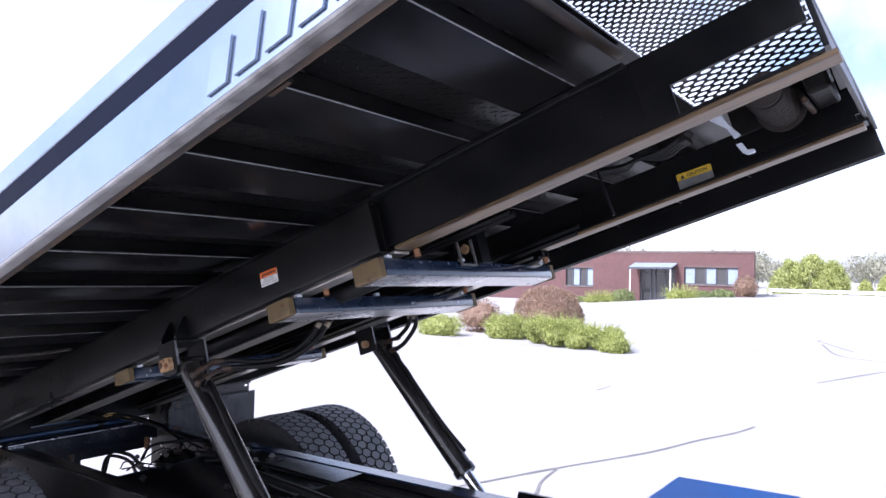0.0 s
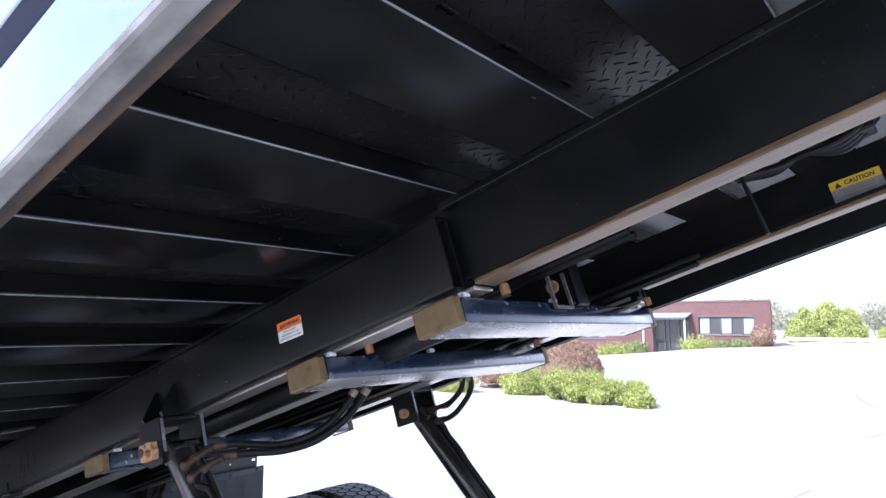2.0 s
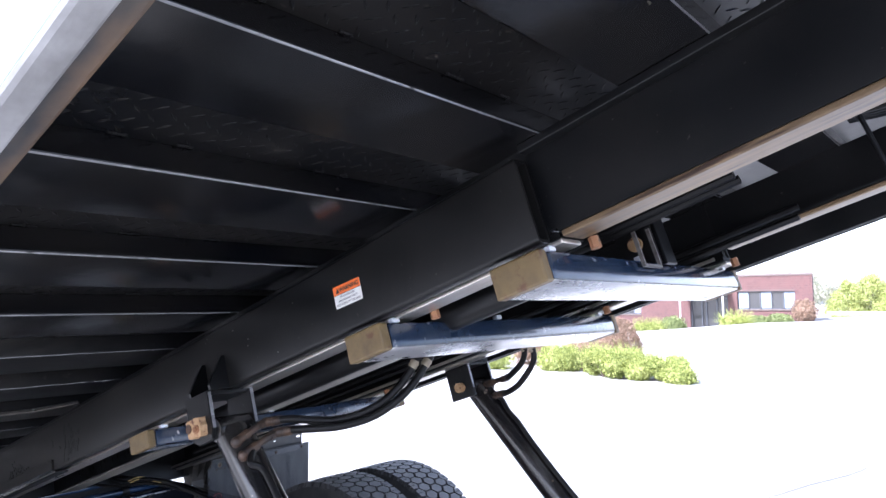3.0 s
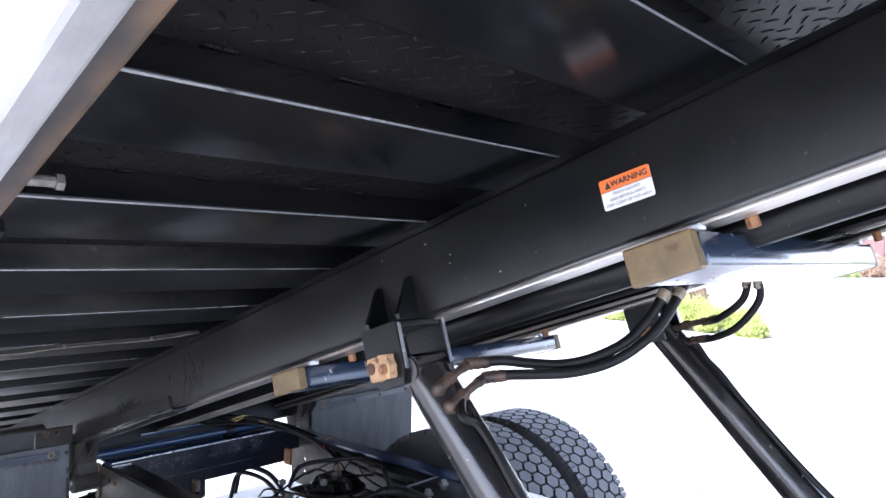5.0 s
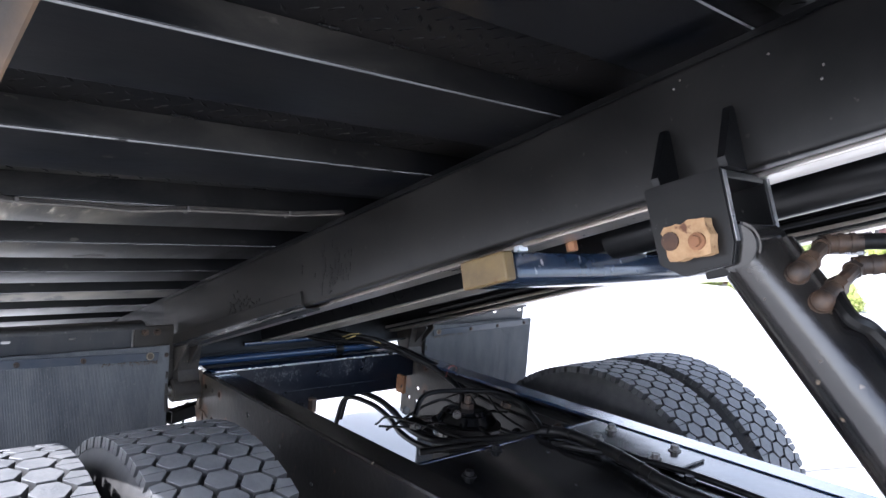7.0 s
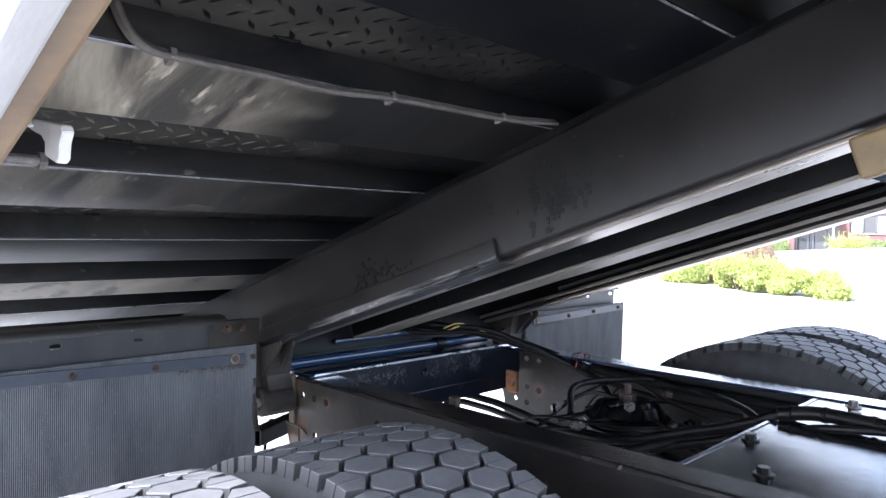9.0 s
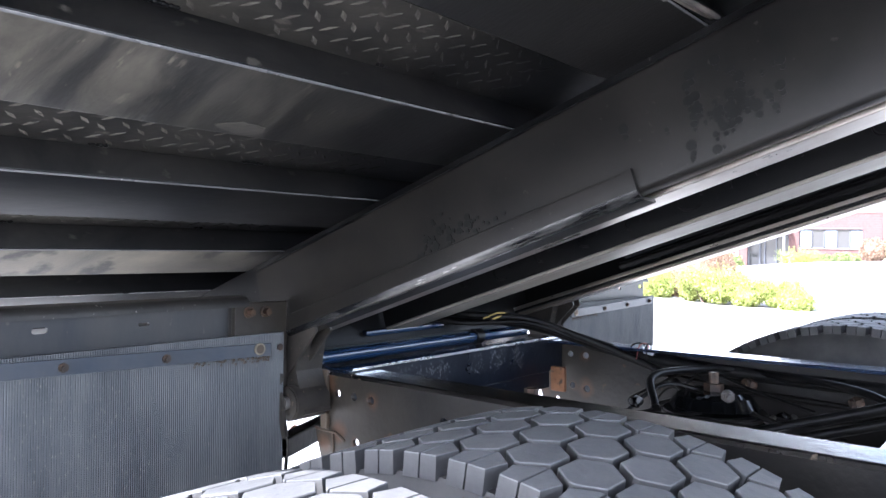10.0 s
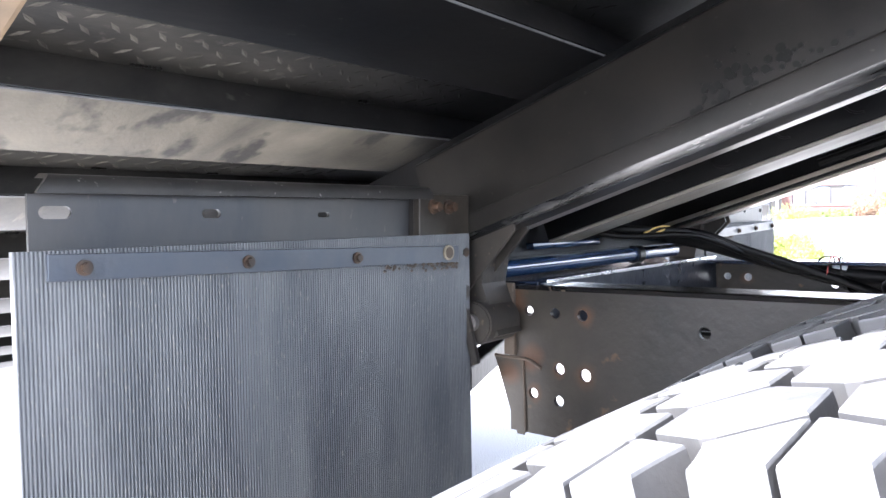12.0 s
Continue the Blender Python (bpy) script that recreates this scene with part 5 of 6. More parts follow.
    tab = part("hanger_tab", bm, M_BLACK, sub)
    part("tab_cheek", box(0.0555, 0.066, 2.3, 2.36, -0.02, 0.095, 0.002), M_BLACK, tab)
    bm = box(0.058, 0.066, 2.174, 2.180, -0.026, 0.06)
    box(0.058, 0.066, 2.258, 2.264, -0.026, 0.06, bm=bm)
    box(0.058, 0.066, 2.174, 2.264, -0.032, -0.0265, bm=bm)
    part("strap", bm, M_BOLT, tab, "dull steel U strap")
    part("pin_head", rod((0.012, 2.285, 0.045), (0.012, 2.2995, 0.045), 0.017, 16, bevel=0.003), M_PIN, tab, "tan-rusted pin head", smooth=35)
    # rear hinge gussets
    for side in (0, 1):
        f = (lambda y: y) if side == 0 else MIRROR
        for y in (1.797, 1.834):
            bm = prism([(-2.86, -0.0005), (-2.695, -0.0005), (-2.695, -0.018), (-2.815, -0.083), (-2.86, -0.10)], 1, *sorted((f(y), f(y + 0.006))))
            part("gusset", bm, M_HINGE, sub)
        bm = prism([(-2.86, -0.0005), (-2.745, -0.0005), (-2.79, -0.08), (-2.785, -0.17), (-2.85, -0.175)], 1, *sorted((f(1.8035), f(1.8705))))
        hp = part("hinge_arm", bm, M_HINGE, sub, "dusty black hinge arm")
        part("hinge_boss", rod((-2.815, f(1.785), -0.140), (-2.815, f(1.8715), -0.140), 0.036, 24, bevel=0.003), M_HINGE, hp, smooth=40)
        part("hinge_pin", rod((-2.815, f(1.775), -0.138), (-2.815, f(1.7845), -0.138), 0.014, 16), M_BOLT, hp, "dull pin end with a rubbed rim", smooth=40)
        bm = prism([(-2.822, -0.03), (-2.795, -0.03), (-2.793, -0.085), (-2.805, -0.11), (-2.812, -0.205), (-2.824, -0.205), (-2.822, -0.11)], 1, *sorted((f(1.766), f(1.7735))))
        part("keeper_plate", bm, M_HINGE, hp, "dusty grey keeper plate")
    return sub


build_subframe()
label_sign("warning_sticker", "orange and white warning sticker on the black beam", BED @ Matrix.Translation((-0.419, 1.7945, 0.0765)) @ pose(0, 0, 0, 0, 2.5, 0), 0.084, 0.047, 0.019, "WARNING", ("PINCH HAZARD", "AND MOVING PARTS", "KEEP CLEAR OF THIS AREA"), M_ORANGE)
label_sign("caution_sticker", "yellow and grey caution sticker inside the deck channel", BED @ Matrix.Translation((0.698, MIRROR(1.838) - 0.0115, 0.094)) @ pose(0, 0, 0, 0, 2.5, 0), 0.122, 0.058, 0.024, "CAUTION", 4, M_YELLOW, M_GREYLABEL)


# ---------------------------------------------------------------- lift cylinders
def build_cylinder(top, way, label, ports):
    top, way = Vector(top), Vector(way).normalized()
    c = thing("lift_cylinder", label, "hydraulic cylinder", Matrix.Translation(top), "lift cylinders under the deck")
    barrel = part("barrel", rod(way * 0.012, way * 0.70, 0.0445, 32, bevel=0.006), M_BARREL, c, smooth=35)
    part("end_cap", rod(way * 0.70, way * 0.735, 0.049, 32, bevel=0.004), M_BARREL, barrel, smooth=35)
    part("rod", rod(way * 0.735, way * 1.12, 0.026, 24), M_CHROME, c, "bright chrome piston rod", smooth=35)
    part("top_eye", rod((-0.0, -0.045, 0.0), (0.0, 0.045, 0.0), 0.030, 24, bevel=0.004), M_BARREL, c, smooth=35)
    part("bottom_eye", rod(way * 1.14 + Vector((0, -0.035, 0)), way * 1.14 + Vector((0, 0.035, 0)), 0.042, 20), M_BARREL, c, smooth=35)
    # ports and the thin pipe that follows the barrel
    n = Vector((0.71, 0, 0.70))
    for foot, tip in ports:
        foot, tip = Vector(foot) - top, Vector(tip) - top
        d = tip - foot
        knee = foot + d * 0.62 + n * 0.006
        fit_ = rod(way * foot.dot(way) * 1.0 + (foot - way * foot.dot(way)) * 0.6, foot, 0.0135, 14, bevel=0.002)
        bmesh.ops.create_icosphere(fit_, subdivisions=2, radius=0.0125, matrix=Matrix.Translation(foot))
        rod(foot, foot + (knee - foot) * 0.68, 0.0108, 14, bm=fit_, bevel=0.002)
        rod(foot + (knee - foot) * 0.40, foot + (knee - foot) * 0.62, 0.0128, 6, bm=fit_, bevel=0.0015)
        hose([foot + (knee - foot) * 0.4, knee, tip], 0.0085, 10, 6, fit_)
        rod(knee + (tip - knee) * 0.35, knee + (tip - knee) * 0.75, 0.0112, 6, bm=fit_, bevel=0.0015)
        part("port_fitting", fit_, M_FITTING, c, "dirty rusted hose fitting", smooth=35)
    low = Vector(ports[1][0]) - top
    pts = [low + (Vector(ports[1][1]) - top - low) * 0.3, low + way * 0.03 + n * 0.012, way * 0.155 + n * 0.053 + Vector((0.0, -0.013, 0)), way * 0.21 + n * 0.056 + Vector((0, -0.012, 0)), way * 0.3 + n * 0.051 + Vector((0, -0.012, 0)), way * 0.5 + n * 0.053 + Vector((0, -0.012, 0)), way * 0.66 + n * 0.06]
    part("barrel_pipe", hose(pts, 0.0085, 8), M_HOSE, c, smooth=35)
    return c


build_cylinder((-1.900, 1.79, 1.60), (0.36, 0, -0.372), "black hydraulic lift cylinder with rusty fittings", (((-1.830, 1.757, 1.579), (-1.84, 1.845, 1.611)), ((-1.802, 1.758, 1.552), (-1.803, 1.85, 1.59))))
build_cylinder((-1.935, 2.83, 1.60), (0.375, 0, -0.37), "black hydraulic lift cylinder with scuffed barrel", (((-1.885, 2.82, 1.61), (-1.76, 2.76, 1.645)), ((-1.845, 2.82, 1.575), (-1.79, 2.77, 1.59))))


def build_hose(points, r=0.0115):
    h = part("hydraulic_hose", hose(points, r, 12), M_HOSE, None, "black rubber hydraulic hose hanging in a loop", smooth=40)
    tagged(h, category="hose", group="hydraulic hoses")
    for a, b, mat, words in ((points[0], points[1], M_FITTING, "dull crimped hose end"), (points[-1], points[-2], M_CRIMP, "pale crimped hose end")):
        d = (Vector(b) - Vector(a)).normalized()
        near, far, at = (-0.004, 0.042, (0.003, 0.016, 0.029)) if mat == M_FITTING else (0.022, 0.042, (0.024, 0.034))
        bm = rod(Vector(a) + d * near, Vector(a) + d * far, r * 1.12, 14)
        for k in at:
            rod(Vector(a) + d * k, Vector(a) + d * (k + 0.006), r * 1.24, 14, bm=bm)
        part("crimp", bm, mat, h, words, smooth=40)


build_hose([(-1.84, 1.845, 1.611), (-1.786, 1.875, 1.621), (-1.744, 1.91, 1.618), (-1.698, 1.945, 1.618), (-1.653, 1.985, 1.633), (-1.612, 2.03, 1.665), (-1.587, 2.075, 1.715), (-1.568, 2.109, 1.775)], 0.0098)
build_hose([(-1.803, 1.85, 1.590), (-1.765, 1.87, 1.598), (-1.72, 1.9, 1.602), (-1.678, 1.94, 1.606), (-1.636, 1.99, 1.621), (-1.602, 2.03, 1.648), (-1.572, 2.08, 1.696), (-1.551, 2.138, 1.776)], 0.0098)
build_hose([(-1.76, 2.76, 1.645), (-1.715, 2.72, 1.66), (-1.65, 2.7, 1.715), (-1.633, 2.69, 1.785)], 0.0095)
build_hose([(-1.79, 2.77, 1.59), (-1.73, 2.73, 1.605), (-1.66, 2.7, 1.644), (-1.609, 2.7, 1.718), (-1.616, 2.69, 1.785)], 0.0095)


# ---------------------------------------------------------------- wheels
TYRE_R, TYRE_W = 0.55, 0.31
AXLE_X, AXLE_Z = -2.891, 0.537


def tyre_body():
    R, W = TYRE_R, TYRE_W
    prof = [(0.29, -0.095), (0.30, -0.115), (0.36, -0.147), (0.43, -0.155), (0.48, -0.150), (0.512, -0.139), (0.529, -0.127), (0.534, 0.0), (0.529, 0.127), (0.512, 0.139), (0.48, 0.150), (0.43, 0.155), (0.36, 0.147), (0.30, 0.115), (0.29, 0.095)]
    bm = bmesh.new()
    N = 96
    rings = [[bm.verts.new((r * math.cos(i * math.tau / N), y, r * math.sin(i * math.tau / N))) for r, y in prof] for i in range(N)]
    for i in range(N):
        a, b = rings[i], rings[(i + 1) % N]
        for k in range(len(prof) - 1):
            bm.faces.new((a[k], a[k + 1], b[k + 1], b[k]))
    bmesh.ops.recalc_face_normals(bm, faces=bm.faces[:])
    return bm


def tyre_tread():
    """Five rings of separate lug blocks; the outer two turn down over the shoulders."""
    bm = bmesh.new()
    N, R = 62, TYRE_R
    step = math.tau / N

    def block(outline, a0, drop=None):
        # outline: (angle share of a pitch, y)
        cs, cy = sum(q[0] for q in outline) / len(outline), sum(q[1] for q in outline) / len(outline)

        def ring(shrink, sink):
            out = []
            for s, y in outline:
                s, y = cs + (s - cs) * shrink, cy + (y - cy) * shrink
                r = R - 0.0012 * (abs(y) / 0.1) ** 2 - sink
                out.append(bm.verts.new((r * math.cos(a0 + s * step), y, r * math.sin(a0 + s * step))))
            return out
        cap, top = ring(0.972, 0.0), ring(1.0, 0.0011)
        lo = []
        for s, y in outline:
            k = 1.05
            r, yy = 0.528, y
            if drop and abs(y) > 0.105:
                r, yy = 0.526, math.copysign(0.1320, y) if abs(y) > 0.122 else y
            lo.append(bm.verts.new((r * math.cos(a0 + s * step * k), yy, r * math.sin(a0 + s * step * k))))
        bm.faces.new(cap)
        for i in range(len(top)):
            j = (i + 1) % len(top)
            bm.faces.new((cap[i], top[i], top[j], cap[j]))
            bm.faces.new((top[i], lo[i], lo[j], top[j])).material_index = 1

    for i in range(N):
        a = i * step
        for row, y in ((0, -0.0605), (1, 0.0), (2, 0.0605)):
            o = a + (step / 2 if row % 2 else 0)
            h, w, q = 0.432, 0.0328, 0.0160
            block([(-h, y - q), (-h, y + q), (-0.05, y + w), (0.05, y + w), (h, y + q), (h, y - q), (0.05, y - w), (-0.05, y - w)], o)
        for sgn in (-1, 1):
            o = a + step / 2
            half = [(0.018, 0.0855), (0.06, 0.0855), (0.455, 0.1030), (0.42, 0.1100), (0.385, 0.1200), (0.365, 0.1285), (0.018, 0.1285)]
            for pts in (half, [(-q_, y) for q_, y in half[::-1]]):
                block([(q_, sgn * y) for q_, y in (pts if sgn > 0 else pts[::-1])], o, True)
    bmesh.ops.recalc_face_normals(bm, faces=bm.faces[:])
    return bm


def rim_mesh():
    prof = [(0.296, -0.085), (0.296, -0.1), (0.285, -0.1), (0.275, -0.06), (0.262, -0.02), (0.262, 0.06), (0.285, 0.1), (0.296, 0.1), (0.296, 0.085)]
    bm = bmesh.new()
    N = 48
    rings = [[bm.verts.new((r * math.cos(i * math.tau / N), y, r * math.sin(i * math.tau / N))) for r, y in prof] for i in range(N)]
    for i in range(N):
        a, b = rings[i], rings[(i + 1) % N]
        for k in range(len(prof) - 1):
            bm.faces.new((a[k], a[k + 1], b[k + 1], b[k]))
    rod((0, 0.02, 0), (0, 0.035, 0), 0.262, 48, bm=bm)
    rod((0, -0.09, 0), (0, 0.02, 0), 0.10, 24, bm=bm)
    for k in range(10):
        a = k * math.tau / 10
        rod((0.143 * math.cos(a), -0.01, 0.143 * math.sin(a)), (0.143 * math.cos(a), 0.02, 0.143 * math.sin(a)), 0.016, 6, bm=bm)
    bmesh.ops.recalc_face_normals(bm, faces=bm.faces[:])
    return bm


def build_wheels(chassis):
    inv = RAKE.inverted()
    meshes = None
    for y, turn, flip in ((1.185, 2.1, 0), (1.522, 5.7, 180), (MIRROR(1.549), 29.0, 0), (MIRROR(1.207), 47.0, 180)):
        m = inv @ pose(AXLE_X, y, AXLE_Z) @ pose(0, 0, 0, 0, turn, 0) @ pose(0, 0, 0, 0, 0, flip)
        if meshes is None:
            wheel = part("wheel", rim_mesh(), M_BOLT, chassis, "dull steel rim with worn hexagon-block tyre", m, smooth=35)
            tyre = part("tyre", tyre_body(), M_SIDE, wheel, "black truck tyre with dusty sidewall", smooth=40)
            tread = part("tread", tyre_tread(), M_TYRE, wheel, "grey worn tread of hexagonal lug blocks", smooth=28)
            tread.data.materials.append(M_LUG)
            meshes = wheel.data, tyre.data, tread.data
            continue
        wheel = new("wheel", meshes[0])
        wheel.parent, wheel.matrix_basis = chassis, m
        for name, me in (("tyre", meshes[1]), ("tread", meshes[2])):
            new(name, me).parent = wheel


# ---------------------------------------------------------------- mud flaps behind the wheels
def build_flap(side):
    f = (lambda y: y) if side == 0 else MIRROR
    s = 1 if side == 0 else -1
    root = thing("mud_flap", "ribbed black rubber mud flap bolted below a steel bracket", "mud flap", Matrix.Translation((-3.69, f(1.444), 1.085)), "mud flaps behind the wheels")
    # ribbed sheet: fine upright ribs
    bm = bmesh.new()
    n, width, h = 176, 0.662, 0.80
    cols = []
    for i in range(n * 4 + 1):
        y = -width / 2 + width * i / (n * 4)
        x = (0.0, 0.00075, 0.00075, 0.0)[i % 4]
        cols.append([bm.verts.new((x + 0.05 * (k / 4) ** 2 * 0.3 + 0.004 * math.sin(y * 9) * k / 4, y, 0.004 - h * k / 4)) for k in range(5)])
    for a, b in zip(cols, cols[1:]):
        for k in range(4):
            bm.faces.new((a[k], b[k], b[k + 1], a[k + 1]))
    got = bmesh.ops.extrude_face_region(bm, geom=bm.faces[:])
    for v in got["geom"]:
        if isinstance(v, bmesh.types.BMVert):
            v.co.x -= 0.008
    bmesh.ops.recalc_face_normals(bm, faces=bm.faces[:])
    part("rubber_sheet", bm, M_FLAP, root, "dusty ribbed rubber sheet")
    ry = 1.444
    L = lambda y: s * (y - ry)
    ys = lambda p, q: sorted((L(p), L(q)))
    # steel arm: upright plate with slots and a rounded lip on top
    bm = plate(*ys(1.138, 1.668), -0.03, 0.058, [(L(y), z, r) for y0, n_, z, r in ((1.154, 9, 0.040, 0.0065), (1.326, 7, 0.038, 0.0055), (1.494, 7, 0.036, 0.0035)) for y in [y0 + 0.0022 * k_ for k_ in range(n_)]], -0.0095, -0.0145)
    bm.transform(pose(0, 0, 0, 0, 0, 90))
    bm.transform(Matrix.Diagonal((-1, 1, 1, 1)))
    bmesh.ops.recalc_face_normals(bm, faces=bm.faces[:])
    arm = part("arm_plate", bm, M_FLAPARM, root, "grey-black slotted steel arm")
    arm.matrix_basis = Matrix.Translation((-0.024, 0, 0))
    bend = [(-0.0095 - 0.017 * (1 - math.cos(a)), 0.0585 + 0.019 * math.sin(a)) for a in (0.0, 0.3, 0.6, 0.9, 1.2, 1.5)]
    lip = prism(bend + [(-0.05, 0.079), (-0.05, 0.074)] + [(p - 0.005 * math.cos(a), q - 0.0045 * math.sin(a)) for (p, q), a in zip(bend[::-1], (1.5, 1.2, 0.9, 0.6, 0.3, 0.0))], 1, *ys(1.138, 1.70))
    for v in lip.verts:
        if abs(v.co.y - L(1.138)) < 1e-4:
            v.co.y += s * 0.9 * max(0.0, v.co.z - 0.060)
    part("arm_lip", lip, M_SPATTER, arm, "dirt-spattered rounded lip", matrix=Matrix.Translation((0.024, 0, 0)), smooth=40)
    part("end_bracket", box(-0.026, -0.012, *ys(1.6695, 1.79), -0.05, 0.066, 0.002), M_FRAME, root, "dark dusty end bracket")
    part("bracket_leg", box(-0.030, -0.0185, *ys(1.740, 1.800), -0.175, 0.02, 0.002), M_FRAME, root)
    strip = part("clamp_strip", box(0.0028, 0.0075, *ys(1.140, 1.740), -0.0325, -0.0065, 0.001), M_STRIP, root, "flat steel clamp strip", pose(0, 0, 0, -1.5 * s, 0, 0))
    eye = part("eyelet", rod((0.0075, L(1.713), -0.017), (0.0105, L(1.713), -0.017), 0.0118, 20), M_CRIMP, strip, "dull brass eyelet", smooth=40)
    part("eyelet_hole", rod((0.0106, L(1.713), -0.017), (0.0112, L(1.713), -0.017), 0.0086, 16), M_DROP, eye)
    rng = random.Random(17)
    clumps = bmesh.new()
    for k in range(70):
        y = 1.735 - 0.16 * rng.random() ** 1.6
        at = Vector((0.0085 + rng.uniform(-0.002, 0.001), L(y), -0.0335 - 0.009 * rng.random() ** 2))
        bmesh.ops.create_icosphere(clumps, subdivisions=1, radius=rng.uniform(0.0010, 0.0028), matrix=Matrix.Translation(at) @ Matrix.Diagonal((0.7, 1.3, 1, 1)))
    tagged(part("dirt_clump", clumps, M_DROP, strip, "brown dirt caught below the strip"), kind="stuff")
    for y in (1.172, 1.354, 1.523):
        part("bolt", bolt((0.0075, L(y), -0.02), (1, 0, 0), 0.0050, 0.005), M_FITTING, strip)
    for y, z in ((1.70, 0.047), (1.737, 0.047), (1.765, -0.026)):
        part("bolt", bolt((-0.012, L(y), z), (1, 0, 0), 0.0075, 0.012), M_FITTING, root)


build_flap(0)
build_flap(1)


# ---------------------------------------------------------------- truck chassis
def build_chassis():
    ch = thing("truck_chassis", "weathered black truck chassis with rusty rear rail ends", "truck chassis", RAKE)
    L = 5.6
    holes = [(-0.045, -0.044, 0.0085), (0.006, -0.045, 0.009), (0.057, -0.046, 0.0095), (0.253, -0.058, 0.009), (0.012, -0.138, 0.0095), (0.060, -0.143, 0.0105), (-0.040, -0.185, 0.009), (0.010, -0.192, 0.0095), (0.45, -0.09, 0.006), (0.62, -0.14, 0.008)]
    for side in (0, 1):
        f = (lambda y: y) if side == 0 else MIRROR
        ys = sorted((f(1.881), f(1.889)))
        bm = plate(-0.088, 1.2, -0.255, -0.008, holes, *ys)
        box(1.2, L, *ys, -0.255, -0.008, bm=bm)
        rail = part("frame_rail", bm, M_FRAME, ch, "weathered black frame rail web with round holes")
        bm = prism([(f(1.881), -0.008), (f(1.884), -0.002), (f(1.889), 0.0), (f(1.962), 0.0), (f(1.962), -0.008), (f(1.889), -0.008)], 0, -0.075, L)
        # the far flange's blue stands in for the sky it reflects
        part("top_flange", bm, M_BLUE if side else M_BARREL, rail)
        part("bottom_flange", box(0.0, L, *sorted((f(1.881), f(1.962))), -0.263, -0.2555), M_GRIME, rail)
        part("end_strip", box(-0.093, -0.071, *sorted((f(1.872), f(1.8805))), -0.122, 0.003, 0.002), M_DROP, rail, "rust-stained tan strip on the rail's end")
        bm = plate(-0.118, -0.058, -0.26, -0.126, [], *sorted((f(1.8785), f(1.8806))))
        for v in bm.verts:
            if v.co.z < -0.2 and v.co.x < -0.1:
                v.co.x += 0.045
        part("drop_plate", bm, M_FRAME, rail, "dusty tan drop plate with rust at its edges")
        bm = hose([(-0.117, f(1.879), -0.126), (-0.085, f(1.878), -0.127), (-0.05, f(1.879), -0.128), (-0.022, f(1.8795), -0.140)], 0.003, 6)
        hose([(-0.058, f(1.879), -0.130), (-0.057, f(1.879), -0.19), (-0.056, f(1.879), -0.255)], 0.0022, 6, bm=bm)
        part("weld_seam", bm, M_DROP, rail)
    # rear closing crossmember, pipe and tube over it
    rear = part("rear_crossmember", box(-0.03, -0.022, 1.892, MIRROR(1.892), -0.09, 0.002), M_XMEM, ch, "dark blue painted rear crossmember")
    # dark plates added to hide the bright ground below the crossmember
    part("lower_gusset", box(-0.030, -0.022, 2.065, 2.272, -0.205, -0.0905, 0.002), M_XMEM, rear)
    part("lower_gusset", box(-0.030, -0.022, 2.2725, 2.66, -0.138, -0.0905, 0.002), M_XMEM, rear)
    part("top_flange", box(-0.15, -0.0345, 1.895, MIRROR(1.895), -0.004, 0.0045, 0.001), M_BLUE, rear)
    part("top_lip", box(-0.0215, -0.0185, 1.90, MIRROR(1.90), 0.0025, 0.0085, 0.0008), M_BARESTEEL, rear, "scratched bright edge")
    bm = bmesh.new()
    rng = random.Random(2)
    for k in range(300):
        y, q = rng.choice((2.06, 2.13, 2.19, 2.32, 2.41, 2.5)) + rng.gauss(0, 0.018), rng.gauss(-0.03, 0.014)
        bmesh.ops.create_icosphere(bm, subdivisions=1, radius=rng.uniform(0.0008, 0.0030), matrix=Matrix.Translation((-0.0215, y, min(-0.006, q))) @ Matrix.Diagonal((0.3, 1, 1.5, 1)))
    tagged(part("mud_spatter", bm, M_MUD, rear), kind="stuff")
    part("cross_tube", rod((-0.10, 1.863, 0.026), (-0.10, 2.64, 0.026), 0.0155, 24), M_BLUETUBE, ch, "glossy blue cross tube", smooth=40)
    part("cross_bar", box(-0.172, -0.150, 2.06, 2.34, 0.052, 0.066, 0.003), M_BLUETUBE, ch, smooth=40)
    part("tube_clamp", rod((-0.10, 2.40, 0.026), (-0.10, 2.43, 0.026), 0.021, 18), M_BLACK, ch, smooth=40)
    # deck plate between the rails
    pl = part("bolted_plate", box(0.93, 1.75, 1.97, MIRROR(1.97), -0.012, -0.004, 0.002), M_OILY, ch, "dark bolted cross plate with pale splashes and glints")
    for x, y in ((0.950, 2.196), (1.0385, 2.02), (1.33, 2.44), (1.45, 2.15)):
        part("bolt", bolt((x, y, -0.004), (0, 0, 1), 0.0105, 0.010), M_GRIME, pl)
    br = part("bolted_bracket", box(1.01, 1.285, 2.465, 2.60, -0.0035, 0.004, 0.002), M_OILY, ch, "oily black bolted bracket plate with pale splashes and glints")
    for x, y in ((1.018, 2.585), (1.21, 2.585), (1.22, 2.478), (1.05, 2.478)):
        part("bolt", bolt((x, y, 0.004), (0, 0, 1), 0.0105, 0.012), M_BOLT, br)
    part("plate_edge", box(0.918, 0.9295, 1.965, MIRROR(1.965), -0.05, -0.003, 0.002), M_BLUE, pl, "dark blue plate edge")
    # axle, differential and air springs
    ax = part("axle_housing", rod((0.90, 1.35, -0.45), (0.90, MIRROR(1.35), -0.45), 0.065, 20), M_GRIME, ch, "mud-dusted axle housing", smooth=40)
    bm = bmesh.new()
